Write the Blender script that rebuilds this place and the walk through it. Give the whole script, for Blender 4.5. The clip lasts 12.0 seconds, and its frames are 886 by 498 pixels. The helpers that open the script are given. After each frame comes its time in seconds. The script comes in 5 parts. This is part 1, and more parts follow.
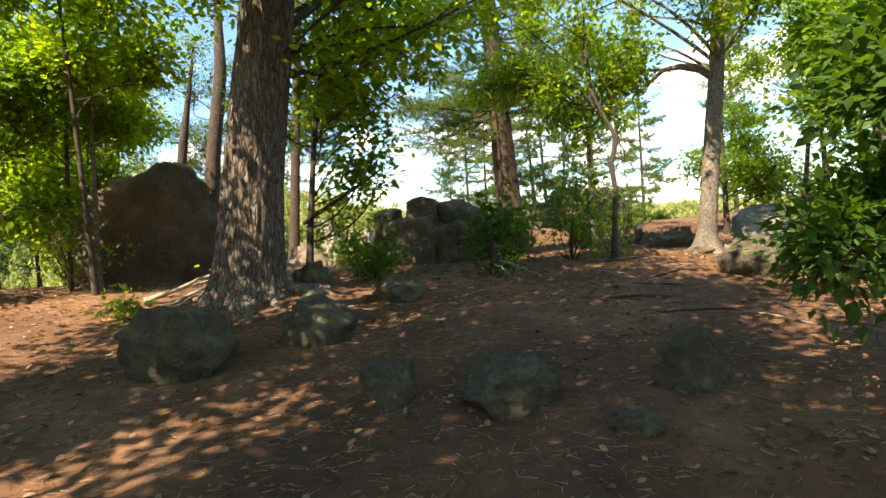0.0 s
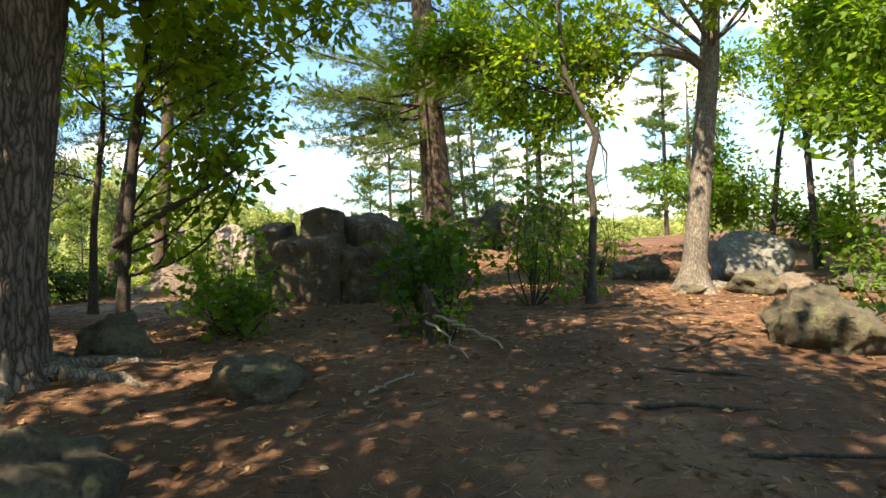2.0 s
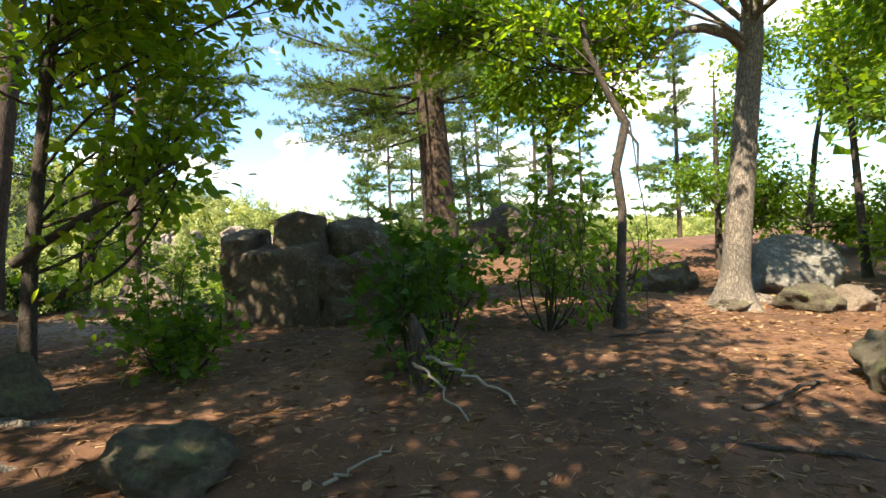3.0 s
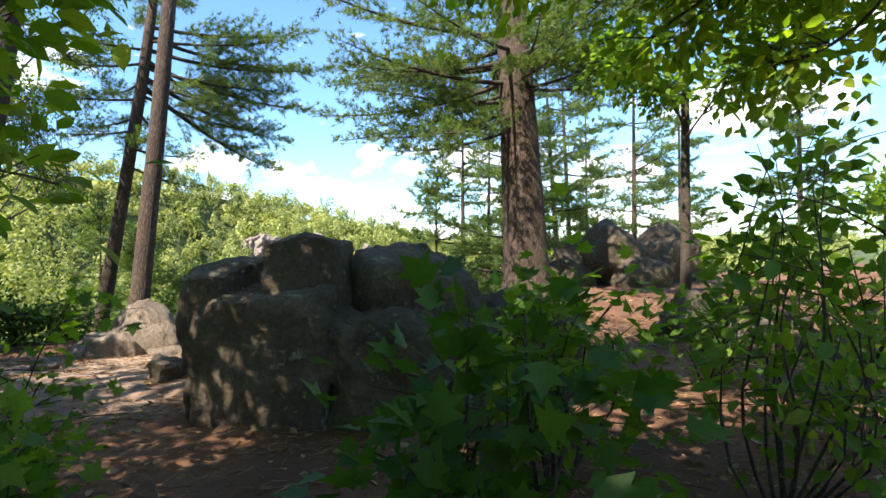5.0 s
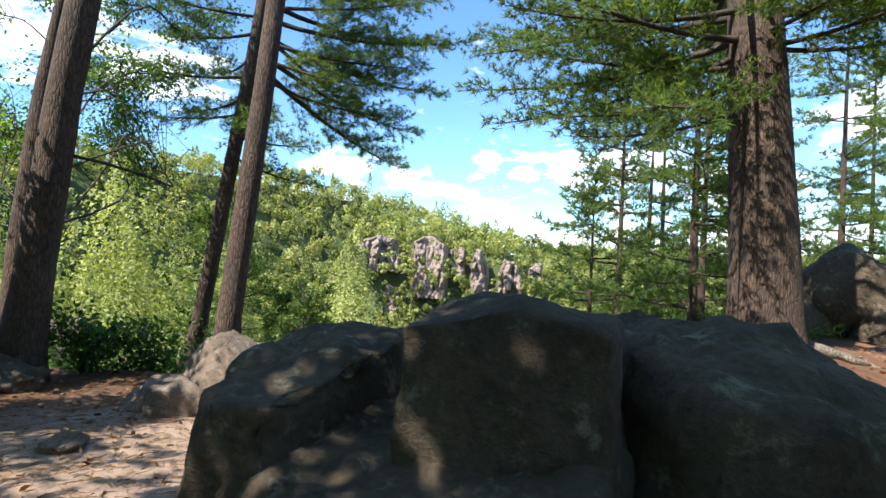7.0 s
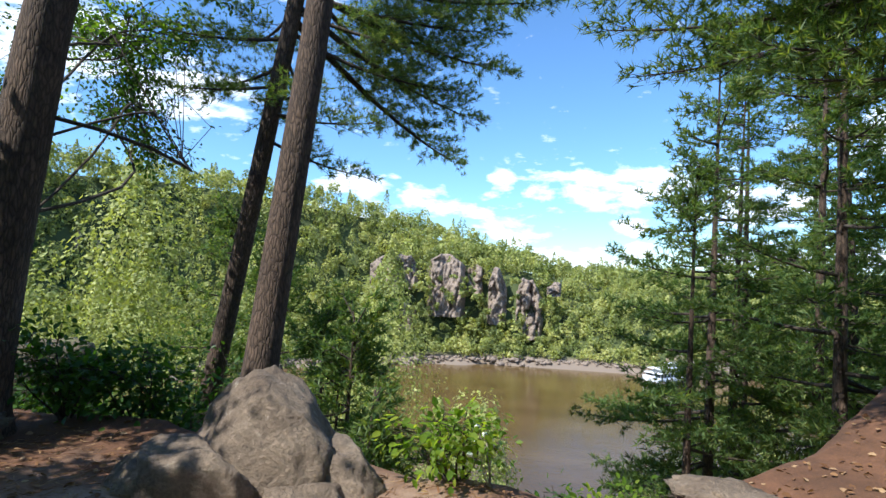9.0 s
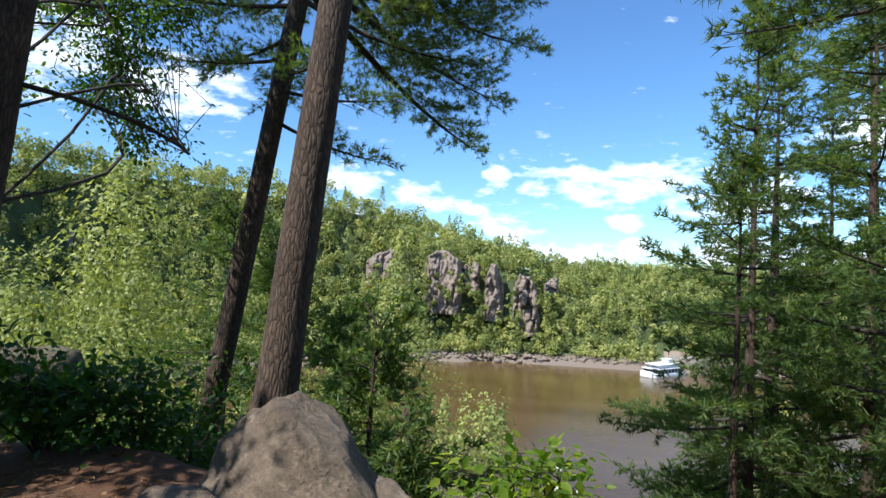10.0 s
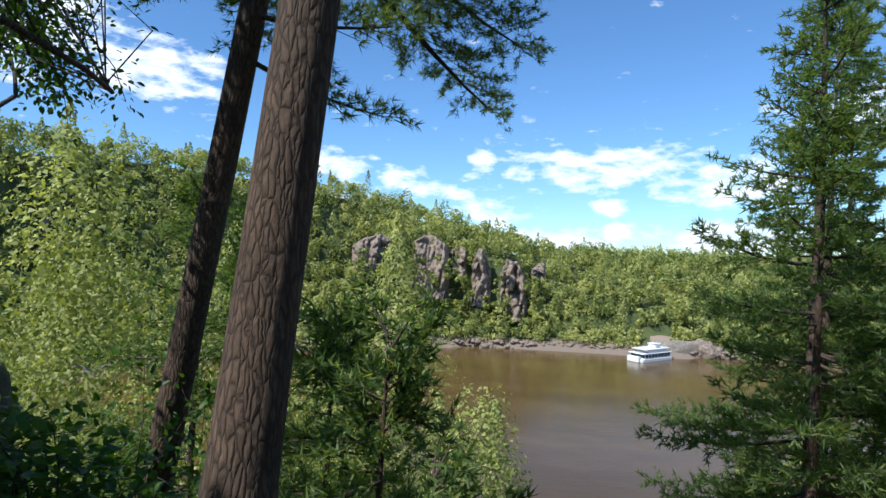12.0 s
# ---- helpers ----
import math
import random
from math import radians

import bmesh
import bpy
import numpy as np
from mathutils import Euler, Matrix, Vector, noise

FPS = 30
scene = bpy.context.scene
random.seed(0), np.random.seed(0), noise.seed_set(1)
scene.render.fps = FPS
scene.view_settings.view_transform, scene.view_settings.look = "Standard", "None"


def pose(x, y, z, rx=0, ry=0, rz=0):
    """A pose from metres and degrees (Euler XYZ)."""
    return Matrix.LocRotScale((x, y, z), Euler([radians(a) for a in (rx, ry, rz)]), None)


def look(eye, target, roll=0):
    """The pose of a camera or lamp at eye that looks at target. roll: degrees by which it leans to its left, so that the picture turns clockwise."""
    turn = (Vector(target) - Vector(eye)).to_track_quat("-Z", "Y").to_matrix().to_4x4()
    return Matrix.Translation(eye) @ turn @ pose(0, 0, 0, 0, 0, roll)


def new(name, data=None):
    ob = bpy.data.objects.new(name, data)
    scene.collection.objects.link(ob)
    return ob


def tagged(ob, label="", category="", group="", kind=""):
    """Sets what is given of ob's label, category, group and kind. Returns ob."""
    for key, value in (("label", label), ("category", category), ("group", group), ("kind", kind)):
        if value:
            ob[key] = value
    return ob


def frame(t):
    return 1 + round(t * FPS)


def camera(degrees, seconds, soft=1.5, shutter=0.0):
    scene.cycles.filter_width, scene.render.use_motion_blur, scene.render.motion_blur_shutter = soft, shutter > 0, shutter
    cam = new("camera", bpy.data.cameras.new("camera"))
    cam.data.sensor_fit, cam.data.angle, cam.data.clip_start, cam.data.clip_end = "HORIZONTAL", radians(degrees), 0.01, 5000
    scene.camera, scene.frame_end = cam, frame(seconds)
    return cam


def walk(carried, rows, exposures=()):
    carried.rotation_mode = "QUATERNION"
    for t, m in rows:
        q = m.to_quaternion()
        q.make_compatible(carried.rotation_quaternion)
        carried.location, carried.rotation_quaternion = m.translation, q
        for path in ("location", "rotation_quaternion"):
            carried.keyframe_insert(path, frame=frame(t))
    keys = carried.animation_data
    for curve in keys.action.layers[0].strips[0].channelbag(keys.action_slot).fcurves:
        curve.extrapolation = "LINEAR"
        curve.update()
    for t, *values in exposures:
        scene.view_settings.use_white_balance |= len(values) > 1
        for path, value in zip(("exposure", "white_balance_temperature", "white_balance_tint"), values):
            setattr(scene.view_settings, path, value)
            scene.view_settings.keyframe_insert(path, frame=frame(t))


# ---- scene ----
cam = camera(76.0, 12.0)
PATH = [
    (0, (-1.292, -5.068, 1.877), (-1.372, -3.071, 1.812), -4.4),
    (0.5, (-1.286, -4.057, 1.982), (-1.267, -2.058, 1.916), -3.8),
    (1, (-1.276, -3.081, 1.989), (-1.142, -1.086, 1.943), -3.3),
    (1.5, (-1.153, -2.199, 2.000), (-0.982, -0.207, 1.957), -2.7),
    (2, (-1.180, -1.482, 2.123), (-0.988, 0.509, 2.078), -2.8),
    (2.5, (-1.070, -0.799, 2.199), (-0.884, 1.192, 2.154), -3.1),
    (4.5, (-0.758, 2.290, 2.417), (-0.729, 4.290, 2.392), -1.1),
    (5, (-0.835, 3.217, 2.526), (-0.923, 5.215, 2.531), -1.2),
    (5.5, (-1.237, 4.170, 2.597), (-1.441, 6.159, 2.616), -1.0),
    (6, (-1.528, 5.041, 2.587), (-1.882, 7.009, 2.617), 0.1),
    (6.5, (-1.813, 5.698, 2.665), (-2.255, 7.649, 2.683), 1.1),
    (7, (-2.050, 6.297, 2.828), (-2.523, 8.241, 2.852), 1.6),
    (7.6, (-2.720, 6.800, 2.815), (-3.205, 8.740, 2.853), 1.7),
    (8.2, (-3.330, 7.440, 2.735), (-3.836, 9.374, 2.800), 1.9),
    (9, (-3.657, 8.304, 2.651), (-4.180, 10.232, 2.738), 2.0),
    (9.5, (-4.107, 8.763, 2.685), (-4.622, 10.694, 2.765), 1.7),
    (10, (-4.405, 9.155, 2.663), (-4.911, 11.089, 2.739), 1.7),
    (10.5, (-4.701, 9.558, 2.674), (-5.192, 11.496, 2.742), 1.5),
    (11, (-4.974, 10.001, 2.742), (-5.461, 11.939, 2.805), 1.8),
    (11.5, (-5.188, 10.394, 2.707), (-5.675, 12.333, 2.762), 1.7),
    (12, (-5.369, 10.953, 2.728), (-5.824, 12.900, 2.752), 1.6),
]
EXPOSURES = [(0, 1.6, 8000, 9), (2.5, 1.6, 7500, 9), (5, 1.45, 6500, 9), (7, 1.2, 6150, 9), (9, 0.8, 5850, 8), (12, 0.34, 5800, 8)]
walk(cam, [(t, look(eye, target, roll)) for t, eye, target, roll in PATH], EXPOSURES)

# ---- light ----
SUN_DIR = Vector((-0.38, -0.52, 0.80)).normalized()
world = bpy.data.worlds.new("sky")
scene.world = world
world.use_nodes = True
wn, wl = world.node_tree.nodes, world.node_tree.links
wn.clear()
w_out = wn.new("ShaderNodeOutputWorld")
w_bg = wn.new("ShaderNodeBackground")
w_sky = wn.new("ShaderNodeTexSky")
w_sky.sky_type = 'NISHITA'
w_sky.sun_disc = False
w_sky.sun_elevation = math.asin(SUN_DIR.z)
w_sky.sun_rotation = math.atan2(SUN_DIR.x, SUN_DIR.y)
w_sky.air_density = 1.0
w_sky.dust_density = 0.25
w_sky.ozone_density = 3.0
w_co = wn.new("ShaderNodeTexCoord")
w_map = wn.new("ShaderNodeMapping")
w_map.inputs["Scale"].default_value = (1.0, 1.0, 2.6)
w_noise = wn.new("ShaderNodeTexNoise")
w_noise.inputs["Scale"].default_value = 20.0
w_noise.inputs["Detail"].default_value = 8.0
w_noise.inputs["Roughness"].default_value = 0.58
w_ramp = wn.new("ShaderNodeValToRGB")
w_ramp.color_ramp.elements[0].position = 0.70
w_ramp.color_ramp.elements[1].position = 0.98
w_mix = wn.new("ShaderNodeMixRGB")
w_mix.inputs["Color2"].default_value = (7.0, 7.2, 7.5, 1)
wl.new(w_co.outputs["Generated"], w_map.inputs["Vector"])
wl.new(w_map.outputs["Vector"], w_noise.inputs["Vector"])


def sky_math(op, a, b):
    m = wn.new("ShaderNodeMath")
    m.operation = op
    for i, v in enumerate((a, b)):
        if isinstance(v, (int, float)):
            m.inputs[i].default_value = v
        else:
            wl.new(v, m.inputs[i])
    return m.outputs["Value"]


# fair-weather clouds: compass bearing, elevation, half width and half height in degrees
CLOUDS = [(-41.0, 15.6, 5.6, 2.3), (2.2, 8.9, 8.0, 1.9), (-17.6, 7.6, 2.6, 1.1), (-13.9, 6.6, 3.2, 0.9), (-9.4, 9.4, 1.3, 1.4), (-8.5, 4.3, 3.0, 1.3), (3.0, 5.0, 1.4, 0.8),
          (3.9, 2.9, 1.6, 0.8), (-1.6, 1.8, 7.0, 1.1), (-52.0, 18.5, 7.0, 4.5), (-24.0, 8.6, 3.0, 1.4), (14.0, 7.0, 6.0, 1.8),
          (-30.0, 29.0, 6.0, 3.0), (26.0, 12.0, 7.0, 2.5), (40.0, 20.0, 9.0, 4.0), (-75.0, 24.0, 9.0, 4.0), (80.0, 16.0, 10.0, 4.0), (130.0, 25.0, 12.0, 6.0), (-140.0, 22.0, 12.0, 6.0), (178.0, 14.0, 12.0, 4.0), (15.0, 2.2, 8.0, 1.4), (-25.0, 4.0, 8.0, 1.8)]
w_blob = 0.0
for c_az, c_el, c_w, c_h in CLOUDS:
    c_dir = Vector((math.sin(radians(c_az)) * math.cos(radians(c_el)), math.cos(radians(c_az)) * math.cos(radians(c_el)), math.sin(radians(c_el))))
    w_off = wn.new("ShaderNodeVectorMath")
    w_off.operation = 'SUBTRACT'
    w_off.inputs[1].default_value = c_dir
    wl.new(w_co.outputs["Generated"], w_off.inputs[0])
    w_scl = wn.new("ShaderNodeVectorMath")
    w_scl.operation = 'MULTIPLY'
    w_scl.inputs[1].default_value = (1 / radians(c_w), 1 / radians(c_w), 1 / radians(c_h))
    wl.new(w_off.outputs["Vector"], w_scl.inputs[0])
    w_len = wn.new("ShaderNodeVectorMath")
    w_len.operation = 'LENGTH'
    wl.new(w_scl.outputs["Vector"], w_len.inputs[0])
    w_one = sky_math('SUBTRACT', 1.35, w_len.outputs["Value"])
    w_blob = w_one if c_az == CLOUDS[0][0] else sky_math('MAXIMUM', w_blob, w_one)
w_soft = sky_math('MULTIPLY', sky_math('MINIMUM', sky_math('MAXIMUM', w_blob, -0.4), 0.8), 0.34)
wl.new(sky_math('ADD', sky_math('MULTIPLY', w_noise.outputs["Fac"], 1.3), w_soft), w_ramp.inputs["Fac"])
wl.new(w_ramp.outputs["Color"], w_mix.inputs["Fac"])
w_tint = wn.new("ShaderNodeMixRGB")
w_tint.blend_type = 'MULTIPLY'
w_tint.inputs["Fac"].default_value = 1.0
w_tint.inputs["Color2"].default_value = (0.70, 0.87, 1.0, 1)
wl.new(w_sky.outputs["Color"], w_tint.inputs["Color1"])
wl.new(w_tint.outputs["Color"], w_mix.inputs["Color1"])
wl.new(w_mix.outputs["Color"], w_bg.inputs["Color"])
w_bg.inputs["Strength"].default_value = 0.135
wl.new(w_bg.outputs["Background"], w_out.inputs["Surface"])

sun = new("sun", bpy.data.lights.new("sun", 'SUN'))
sun.data.energy = 5.0
sun.data.angle = radians(0.55)
sun.data.color = (1.0, 0.93, 0.80)
sun.matrix_world = look(SUN_DIR * 50, (0, 0, 0))


# ---- materials ----
def nodes_of(name):
    m = bpy.data.materials.new(name)
    m.use_nodes = True
    nt = m.node_tree
    return m, nt.nodes, nt.links, nt.nodes["Principled BSDF"]


def ramp(n, l, source, stops):
    r = n.new("ShaderNodeValToRGB")
    els = r.color_ramp.elements
    els[0].position, els[0].color = stops[0][0], (*stops[0][1], 1)
    els[1].position, els[1].color = stops[-1][0], (*stops[-1][1], 1)
    for p, c in stops[1:-1]:
        e = els.new(p)
        e.color = (*c, 1)
    l.new(source, r.inputs["Fac"])
    return r.outputs["Color"]


def noise_node(n, l, scale, detail=6, rough=0.6, stretch=(1, 1, 1), coord="Object"):
    co = n.new("ShaderNodeTexCoord")
    mp = n.new("ShaderNodeMapping")
    mp.inputs["Scale"].default_value = stretch
    tx = n.new("ShaderNodeTexNoise")
    tx.inputs["Scale"].default_value = scale
    tx.inputs["Detail"].default_value = detail
    tx.inputs["Roughness"].default_value = rough
    l.new(co.outputs[coord], mp.inputs["Vector"])
    l.new(mp.outputs["Vector"], tx.inputs["Vector"])
    return tx.outputs["Fac"]


def mix(n, l, fac, a, b, mode='MIX'):
    m = n.new("ShaderNodeMixRGB")
    m.blend_type = mode
    if isinstance(fac, (int, float)):
        m.inputs["Fac"].default_value = fac
    else:
        l.new(fac, m.inputs["Fac"])
    for key, v in (("Color1", a), ("Color2", b)):
        if isinstance(v, tuple):
            m.inputs[key].default_value = (*v, 1)
        else:
            l.new(v, m.inputs[key])
    return m.outputs["Color"]


def bump(n, l, bsdf, height, strength, dist):
    b = n.new("ShaderNodeBump")
    b.inputs["Strength"].default_value = strength
    b.inputs["Distance"].default_value = dist
    l.new(height, b.inputs["Height"])
    l.new(b.outputs["Normal"], bsdf.inputs["Normal"])


def rock_material(name, dark, light, lichen, lichen_amount=0.55):
    m, n, l, b = nodes_of(name)
    big = noise_node(n, l, 1.7, 5, 0.62)
    fine = noise_node(n, l, 22, 8, 0.7)
    base = ramp(n, l, big, [(0.3, dark), (0.7, light)])
    grain = ramp(n, l, fine, [(0.3, (0.42, 0.42, 0.42)), (0.72, (1.5, 1.46, 1.4))])
    base = mix(n, l, 0.75, base, grain, 'MULTIPLY')
    spots = ramp(n, l, noise_node(n, l, 5.5, 9, 0.72), [(lichen_amount, (0, 0, 0)), (lichen_amount + 0.1, (1, 1, 1))])
    base = mix(n, l, spots, base, lichen)
    l.new(base, b.inputs["Base Color"])
    b.inputs["Roughness"].default_value = 0.92
    both = mix(n, l, 0.5, noise_node(n, l, 4, 10, 0.72), fine)
    vo = n.new("ShaderNodeTexVoronoi")
    vo.feature = 'DISTANCE_TO_EDGE'
    vo.inputs["Scale"].default_value = 2.3
    co = n.new("ShaderNodeTexCoord")
    l.new(co.outputs["Object"], vo.inputs["Vector"])
    crack = ramp(n, l, vo.outputs["Distance"], [(0.0, (0.25, 0.25, 0.25)), (0.035, (1, 1, 1))])
    both = mix(n, l, 0.10, both, crack, 'MULTIPLY')
    bump(n, l, b, both, 1.0, 0.09)
    return m


M_ROCK = rock_material("grey_rock", (0.062, 0.044, 0.029), (0.165, 0.124, 0.082), (0.29, 0.26, 0.18), 0.57)
M_TAN = rock_material("tan_rock", (0.12, 0.085, 0.062), (0.31, 0.24, 0.18), (0.40, 0.35, 0.28), 0.6)
M_PALE = rock_material("pale_grey_rock", (0.12, 0.11, 0.095), (0.30, 0.28, 0.245), (0.40, 0.39, 0.35), 0.56)
M_MOSSY = rock_material("mossy_rock", (0.055, 0.045, 0.03), (0.17, 0.135, 0.09), (0.15, 0.15, 0.07), 0.52)
M_RED = rock_material("red_brown_rock", (0.09, 0.062, 0.048), (0.21, 0.14, 0.10), (0.23, 0.21, 0.15), 0.62)
M_CLIFF = rock_material("cliff_rock", (0.095, 0.072, 0.058), (0.37, 0.295, 0.245), (0.10, 0.12, 0.05), 0.58)


def bark_material(name, dark, light, scale, depth=0.02, tall=0.26, wild=0.14, low=0.1):
    """Long plates of bark with dark furrows between them."""
    m, n, l, b = nodes_of(name)
    co = n.new("ShaderNodeTexCoord")
    warp = n.new("ShaderNodeTexNoise")
    warp.inputs["Scale"].default_value = 7
    warp.inputs["Detail"].default_value = 4
    wm = n.new("ShaderNodeMixRGB")
    wm.blend_type = 'ADD'
    wm.inputs["Fac"].default_value = wild
    mp = n.new("ShaderNodeMapping")
    mp.inputs["Scale"].default_value = (1, 1, tall)
    l.new(co.outputs["Object"], warp.inputs["Vector"])
    l.new(co.outputs["Object"], wm.inputs["Color1"])
    l.new(warp.outputs["Color"], wm.inputs["Color2"])
    l.new(wm.outputs["Color"], mp.inputs["Vector"])
    edge, cell = n.new("ShaderNodeTexVoronoi"), n.new("ShaderNodeTexVoronoi")
    edge.feature = 'DISTANCE_TO_EDGE'
    for v in (edge, cell):
        v.inputs["Scale"].default_value = scale
        l.new(mp.outputs["Vector"], v.inputs["Vector"])
    furrow = ramp(n, l, edge.outputs["Distance"], [(0.0, (low,) * 3), (0.12, (0.6 + 0.4 * low,) * 3), (0.30, (1, 1, 1))])
    fine = noise_node(n, l, 60, 8, 0.72, (1, 1, 0.3))
    tone = n.new("ShaderNodeSeparateColor")
    l.new(cell.outputs["Color"], tone.inputs["Color"])
    plate = ramp(n, l, tone.outputs["Red"], [(0.0, tuple(0.55 * p + 0.45 * q for p, q in zip(light, dark))), (1.0, light)])
    c = mix(n, l, furrow, tuple(v * 0.6 for v in dark), plate)
    c = mix(n, l, 0.85, c, ramp(n, l, fine, [(0.28, (0.5, 0.5, 0.5)), (0.72, (1.4, 1.36, 1.3))]), 'MULTIPLY')
    stain = ramp(n, l, noise_node(n, l, 1.6, 5), [(0.40, (0.75, 0.76, 0.76)), (0.65, (1.25, 1.22, 1.18))])
    l.new(mix(n, l, 0.8, c, stain, 'MULTIPLY'), b.inputs["Base Color"])
    b.inputs["Roughness"].default_value = 0.95
    bump(n, l, b, mix(n, l, 0.3, furrow, fine), 1.0, depth)
    return m


M_BARK = bark_material("furrowed_bark", (0.06, 0.043, 0.034), (0.27, 0.21, 0.172), 19, 0.035, 0.13, 0.09)
M_PINEBARK = bark_material("pine_bark", (0.032, 0.021, 0.016), (0.135, 0.09, 0.066), 30, 0.018, 0.20, 0.05, 0.3)
M_GREYBARK = bark_material("grey_bark", (0.11, 0.085, 0.068), (0.30, 0.255, 0.21), 34, 0.008, 0.2)
M_TWIG = bark_material("twig_bark", (0.04, 0.03, 0.024), (0.11, 0.085, 0.065), 60, 0.005, 0.2)


def leaf_material(name, stops, glow=0.5, rough=0.45):
    m, n, l, b = nodes_of(name)
    g = n.new("ShaderNodeNewGeometry")
    c = ramp(n, l, g.outputs["Random Per Island"], stops)
    vein = ramp(n, l, noise_node(n, l, 45, 3), [(0.3, (0.8, 0.8, 0.8)), (0.7, (1.15, 1.15, 1.1))])
    c = mix(n, l, 0.6, c, vein, 'MULTIPLY')
    l.new(c, b.inputs["Base Color"])
    b.inputs["Roughness"].default_value = rough
    b.inputs["Specular IOR Level"].default_value = 0.25
    t = n.new("ShaderNodeBsdfTranslucent")
    warm = mix(n, l, 1.0, c, (2.1, 2.0, 0.6), 'MULTIPLY')
    l.new(warm, t.inputs["Color"])
    s = n.new("ShaderNodeMixShader")
    s.inputs["Fac"].default_value = glow
    l.new(b.outputs["BSDF"], s.inputs[1])
    l.new(t.outputs["BSDF"], s.inputs[2])
    l.new(s.outputs["Shader"], n["Material Output"].inputs["Surface"])
    return m


# one leaf in three tones: plain, sunlight painted in, shade painted in
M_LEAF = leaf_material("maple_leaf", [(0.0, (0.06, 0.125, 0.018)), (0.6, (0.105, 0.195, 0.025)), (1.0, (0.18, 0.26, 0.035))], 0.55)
M_LEAF_SUNLIT = leaf_material("leaf_painted_sunlit", [(0.0, (0.09, 0.17, 0.02)), (0.6, (0.17, 0.26, 0.03)), (1.0, (0.28, 0.33, 0.045))], 0.62)
M_LEAF_SHADED = leaf_material("leaf_painted_shaded", [(0.0, (0.03, 0.075, 0.014)), (1.0, (0.07, 0.14, 0.022))], 0.4)
M_NEEDLE = leaf_material("pine_needle", [(0.0, (0.06, 0.11, 0.04)), (0.7, (0.115, 0.175, 0.055)), (1.0, (0.22, 0.25, 0.08))], 0.45, 0.5)
M_LITTER = leaf_material("dry_leaf", [(0.0, (0.10, 0.045, 0.02)), (0.5, (0.22, 0.115, 0.055)), (1.0, (0.40, 0.27, 0.16))], 0.1, 0.8)


def canopy_material(name, dark, mid, light, scale):
    """Foliage seen from afar: hue drifts from crown to crown."""
    m, n, l, b = nodes_of(name)
    crown = ramp(n, l, noise_node(n, l, scale, 2, 0.5), [(0.35, dark), (0.5, mid), (0.65, light)])
    g = n.new("ShaderNodeNewGeometry")
    own = ramp(n, l, g.outputs["Random Per Island"], [(0.0, (0.65, 0.65, 0.7)), (1.0, (1.4, 1.35, 1.2))])
    c = mix(n, l, 0.8, crown, own, 'MULTIPLY')
    l.new(c, b.inputs["Base Color"])
    b.inputs["Roughness"].default_value = 0.6
    t = n.new("ShaderNodeBsdfTranslucent")
    l.new(mix(n, l, 1.0, c, (1.7, 1.7, 0.7), 'MULTIPLY'), t.inputs["Color"])
    s = n.new("ShaderNodeMixShader")
    s.inputs["Fac"].default_value = 0.34
    l.new(b.outputs["BSDF"], s.inputs[1])
    l.new(t.outputs["BSDF"], s.inputs[2])
    l.new(s.outputs["Shader"], n["Material Output"].inputs["Surface"])
    return m


M_FAR = canopy_material("far_foliage", (0.13, 0.165, 0.05), (0.265, 0.30, 0.088), (0.40, 0.405, 0.15), 0.16)
M_SLOPE = canopy_material("slope_foliage", (0.18, 0.215, 0.065), (0.28, 0.315, 0.098), (0.37, 0.39, 0.135), 0.28)


